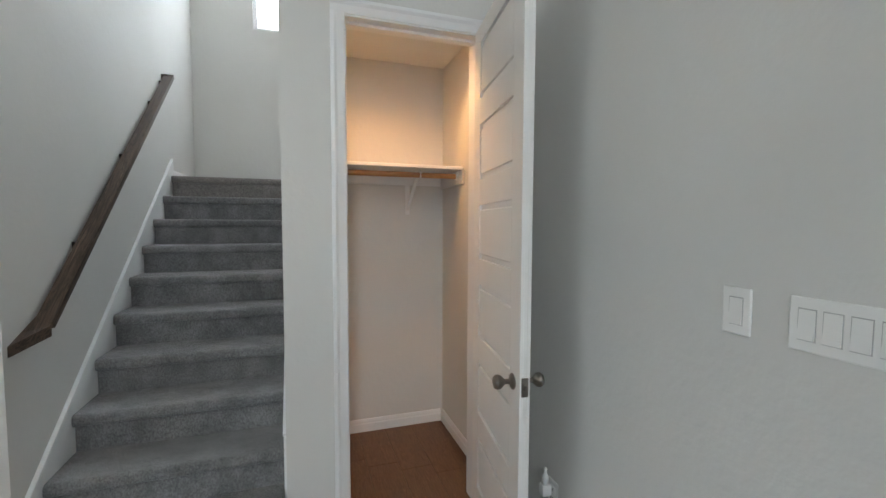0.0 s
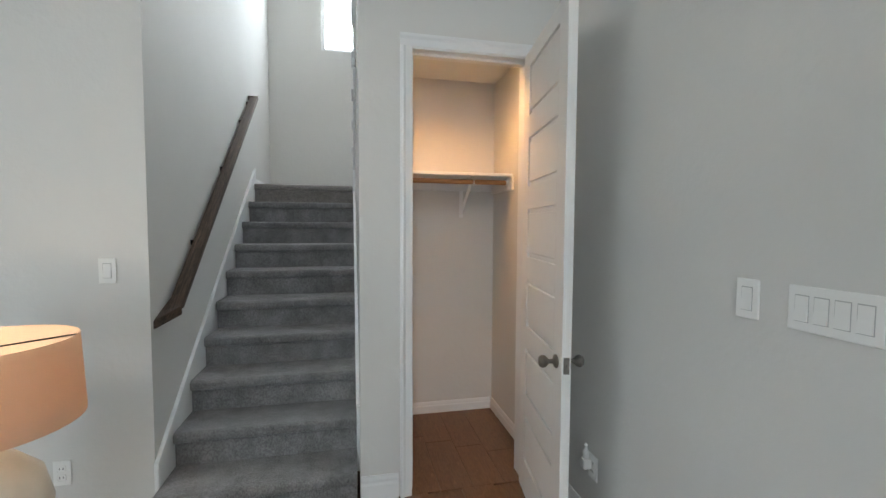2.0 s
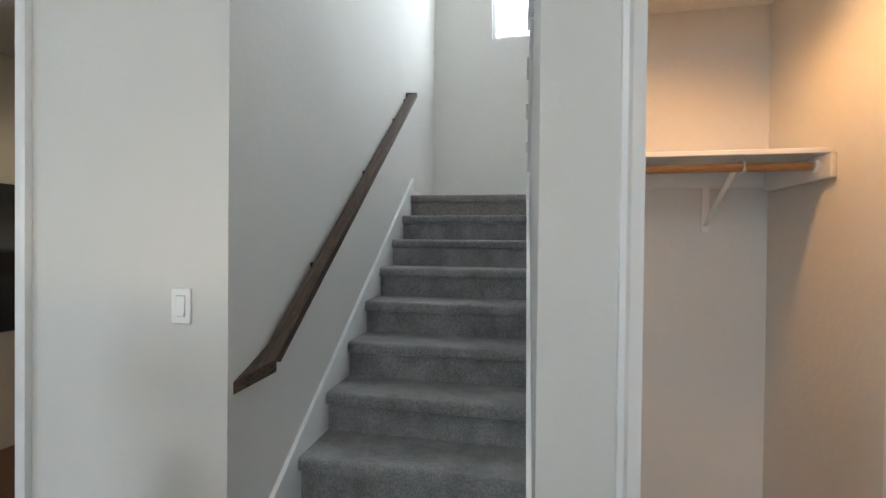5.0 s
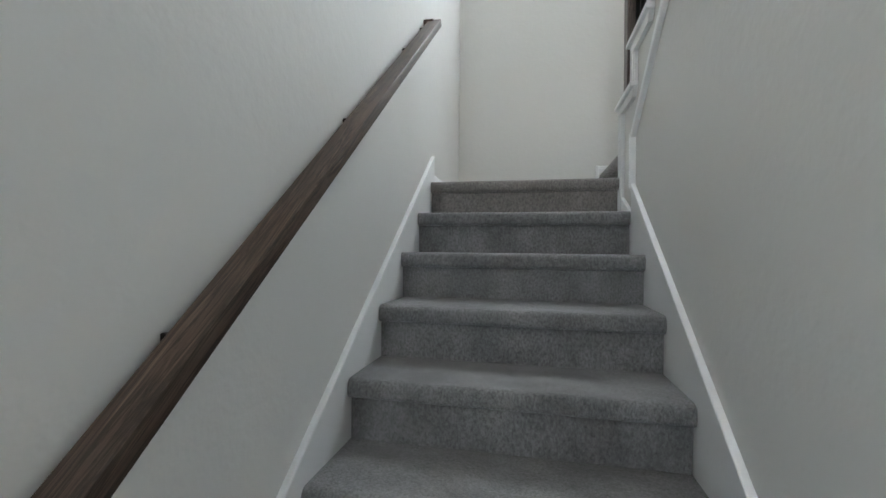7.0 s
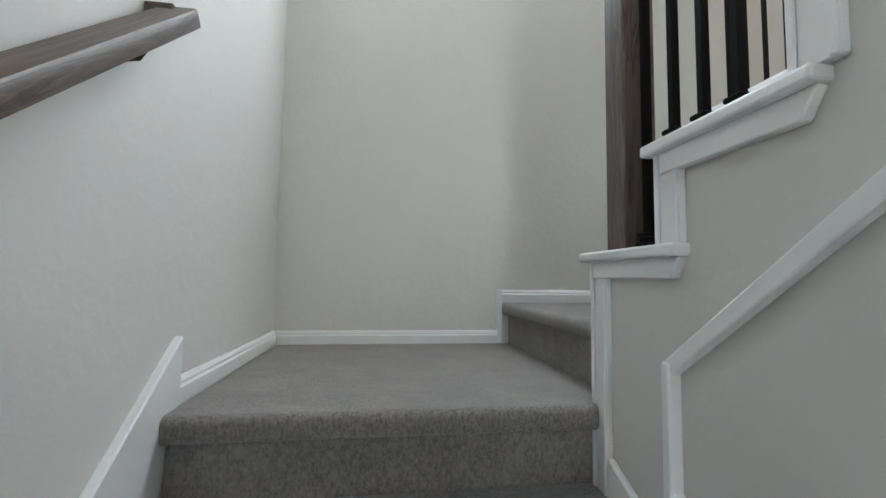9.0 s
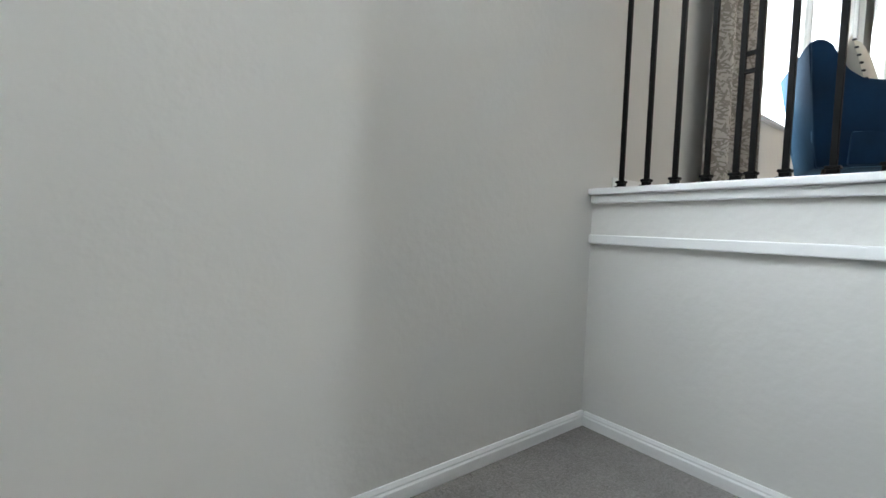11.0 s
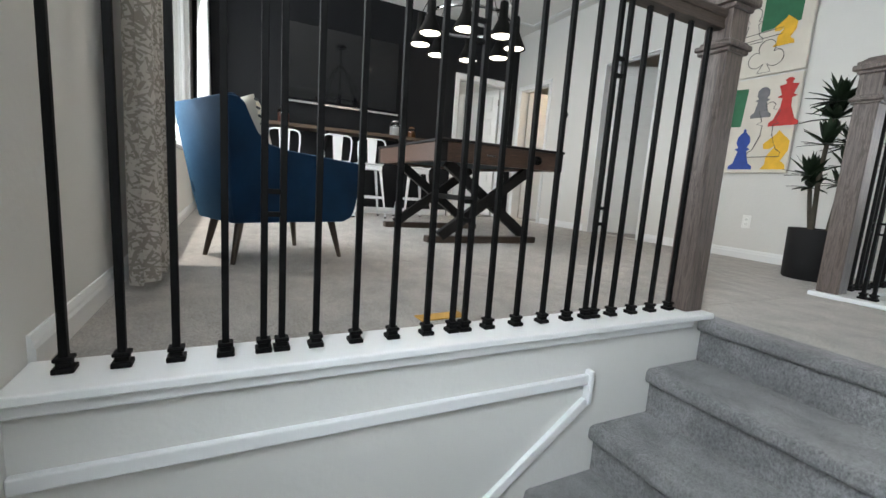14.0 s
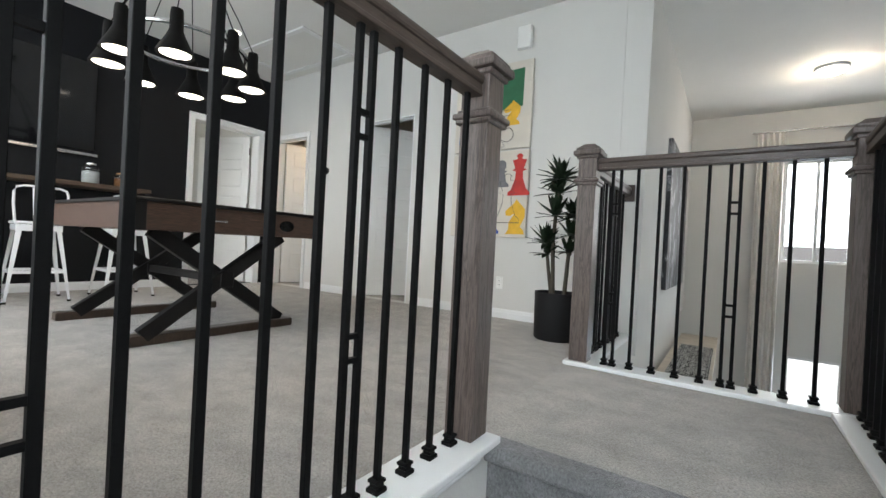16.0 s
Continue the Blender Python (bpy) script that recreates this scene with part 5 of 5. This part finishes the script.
KNIGHT = [(-0.30, 0), (0.30, 0), (0.28, 0.12), (0.16, 0.22), (0.30, 0.48), (0.30, 0.72), (0.10, 0.92), (0.02, 1.0), (-0.04, 0.90), (-0.32, 0.66), (-0.30, 0.54), (-0.16, 0.52), (-0.02, 0.60), (-0.20, 0.34), (-0.20, 0.14)]
AX0, AX1 = 2.855, 2.055
lowp = thing("chess_painting", "cream canvas painted with red, blue and yellow chess pieces", "painting", "chess paintings")
part("canvas", bx(N(), (AX1, -0.999, 3.575), (AX0, -0.966, 4.375), 0.006, 2), CANVAS, lowp)
upp = thing("card_painting", "cream canvas painted with a green card and clubs", "painting", "chess paintings")
part("canvas", bx(N(), (AX1, -0.999, 4.395), (AX0, -0.966, 5.195), 0.006, 2), CANVAS, upp)
Z = 3.575
flat(lowp, "green_patch", [(0.06, 0.42), (0.39, 0.40), (0.41, 0.72), (0.08, 0.74)], GREEN, 0.002, AX0, Z)
flat(lowp, "grey_pawn", mirror_outline(PAWN, 0.535, 0.465, 0.26), GREY, 0.003, AX0, Z)
flat(lowp, "red_king", mirror_outline(KING, 0.715, 0.385, 0.38), RED, 0.003, AX0, Z)
flat(lowp, "blue_bishop", mirror_outline(BISHOP, 0.435, 0.03, 0.35), NAVY, 0.003, AX0, Z)
flat(lowp, "yellow_knight", [(0.695 + u * 0.31, 0.03 + v * 0.32) for u, v in KNIGHT], GOLD, 0.002, AX0, Z)
line(lowp, "outlined_king", mirror_outline(KING, 0.605, 0.135, 0.45), AX0, Z)
line(lowp, "outlined_pawn", mirror_outline(PAWN, 0.20, 0.06, 0.30), AX0, Z)
Z = 4.395
flat(upp, "green_card", [(0.425, 0.36), (0.715, 0.38), (0.72, 0.73), (0.43, 0.72)], GREEN, 0.002, AX0, Z)
flat(upp, "yellow_knight", [(0.615 + u * 0.26, 0.215 + v * 0.23) for u, v in KNIGHT], GOLD, 0.003, AX0, Z)
flat(upp, "blue_patch", [(0.05, 0.08), (0.27, 0.09), (0.28, 0.28), (0.06, 0.27)], SKYB, 0.002, AX0, Z)
club = []
for cx, cz, a0, a1 in ((0.43, 0.13, 290, 100), (0.50, 0.22, 215, -35), (0.57, 0.13, 80, -110)):
    club += [(cx + 0.065 * math.cos(radians(a0 + (a1 - a0) * k / 10)), cz + 0.065 * math.sin(radians(a0 + (a1 - a0) * k / 10))) for k in range(11)]
line(upp, "outlined_club", club + [(0.515, 0.09), (0.55, 0.02), (0.45, 0.02), (0.485, 0.09)], AX0, Z)
line(upp, "outlined_pawn", mirror_outline(PAWN, 0.36, 0.28, 0.30), AX0, Z)
line(upp, "outlined_card", [(0.30, 0.30), (0.60, 0.31), (0.60, 0.36), (0.30, 0.35)], AX0, Z)

hp = thing("abstract_painting", "tall abstract canvas in black, grey and white", "painting")
m, nt, b, co = nodes_of("abstract_strokes")
nz = noise_of(nt, co, 2.6, 6, (1, 2.2, 0.7), 0.7, 1.5)
rr = ramp_of(nt, nz.outputs["Fac"], [(0.40, (0.010, 0.011, 0.014)), (0.53, (0.03, 0.034, 0.042)), (0.57, (0.40, 0.41, 0.42)), (0.63, (0.06, 0.07, 0.085)), (0.74, (0.6, 0.6, 0.58))])
nt.links.new(rr.outputs[0], b.inputs["Base Color"])
b.inputs["Roughness"].default_value = 0.55
part("canvas", bx(N(), (VX - 0.045, -4.2, 3.13), (VX - 0.001, -2.3, 4.70), 0.004), m, hp)
mt = thing("patterned_mat", "black and white patterned woven mat on the ledge", "mat")
part("weave", bx(N(), (0.645, -4.05, 2.300), (1.02, -2.15, 2.312), 0.004), MAT_PATTERN, mt)

# ---- plant ----
random.seed(7)
plant = thing("potted_plant", "spiky dracaena plant in a matte black pot", "plant", at=(1.56, -0.47, FZ))
part("pot", lathe(N(), [(0.150, 0), (0.158, 0.01), (0.165, 0.33), (0.165, 0.342), (0.152, 0.342), (0.148, 0.30), (0.02, 0.30)], 32), POT, plant, smooth=True)
part("soil", lathe(N(), [(0.147, 0.295), (0.147, 0.312), (0.05, 0.320), (0.002, 0.322)], 20), SOIL, plant, smooth=True)


def rosette(c, n, ln):
    bm = N()
    for k in range(n):
        q = 2 * math.pi * k * 0.382 + random.uniform(-0.2, 0.2)
        el = radians(random.uniform(-15, 75) if k > 4 else random.uniform(60, 88))
        L = ln * random.uniform(0.75, 1.1)
        d, up = Vector((math.cos(q), math.sin(q), 0)), Vector((0, 0, 1))
        side = d.cross(up)
        mids, droop = [], random.uniform(0.05, 0.16)
        for s, w in ((0.0, 0.011), (0.3, 0.023), (0.65, 0.018), (1.0, 0.001)):
            p = Vector(c) + L * s * (math.cos(el) * d + math.sin(el) * up) - Vector((0, 0, droop * L * s * s))
            mids.append((bm.verts.new(p - side * w), bm.verts.new(p + Vector((0, 0, -0.004))), bm.verts.new(p + side * w)))
        for a, b in zip(mids, mids[1:]):
            bm.faces.new((a[0], a[1], b[1], b[0])), bm.faces.new((a[1], a[2], b[2], b[1]))
    return bm


for base, path, heads in (((0.03, 0.02), [(0.05, 0.02, 0.7), (0.02, 0.06, 1.0), (0.0, 0.05, 1.17)], [((0.0, 0.05, 1.17), 40, 0.19), ((0.01, 0.055, 1.06), 26, 0.19), ((0.03, 0.05, 0.90), 28, 0.19)]),
                          ((-0.04, -0.02), [(-0.05, -0.04, 0.6), (-0.08, -0.04, 0.88)], [((-0.08, -0.04, 0.90), 36, 0.18), ((-0.07, -0.04, 0.76), 28, 0.17), ((-0.055, -0.03, 0.64), 22, 0.16)]),
                          ((0.06, -0.03), [(0.08, 0.0, 0.5), (0.10, 0.02, 0.70)], [((0.10, 0.02, 0.70), 36, 0.17), ((0.09, 0.01, 0.62), 20, 0.16)])):
    part("stem", tube(N(), [(base[0], base[1], 0.31)] + path, 0.016, 8, 0.012), STEM, plant, smooth=True)
    for c, n, ln in heads:
        part("leaf_rosette", rosette(c, n, ln), LEAF, plant, "dark green spiky leaves")

# folded ochre cloth on the carpet by the guard
ft = thing("floor_tag", "small ochre strip lying on the carpet", "strip", at=(1.42, 2.42, FZ), turn=4)
part("strip", bx(N(), (-0.03, -0.09, 0), (0.03, 0.09, 0.006), 0.002), paint("ochre", (0.45, 0.25, 0.04)), ft)
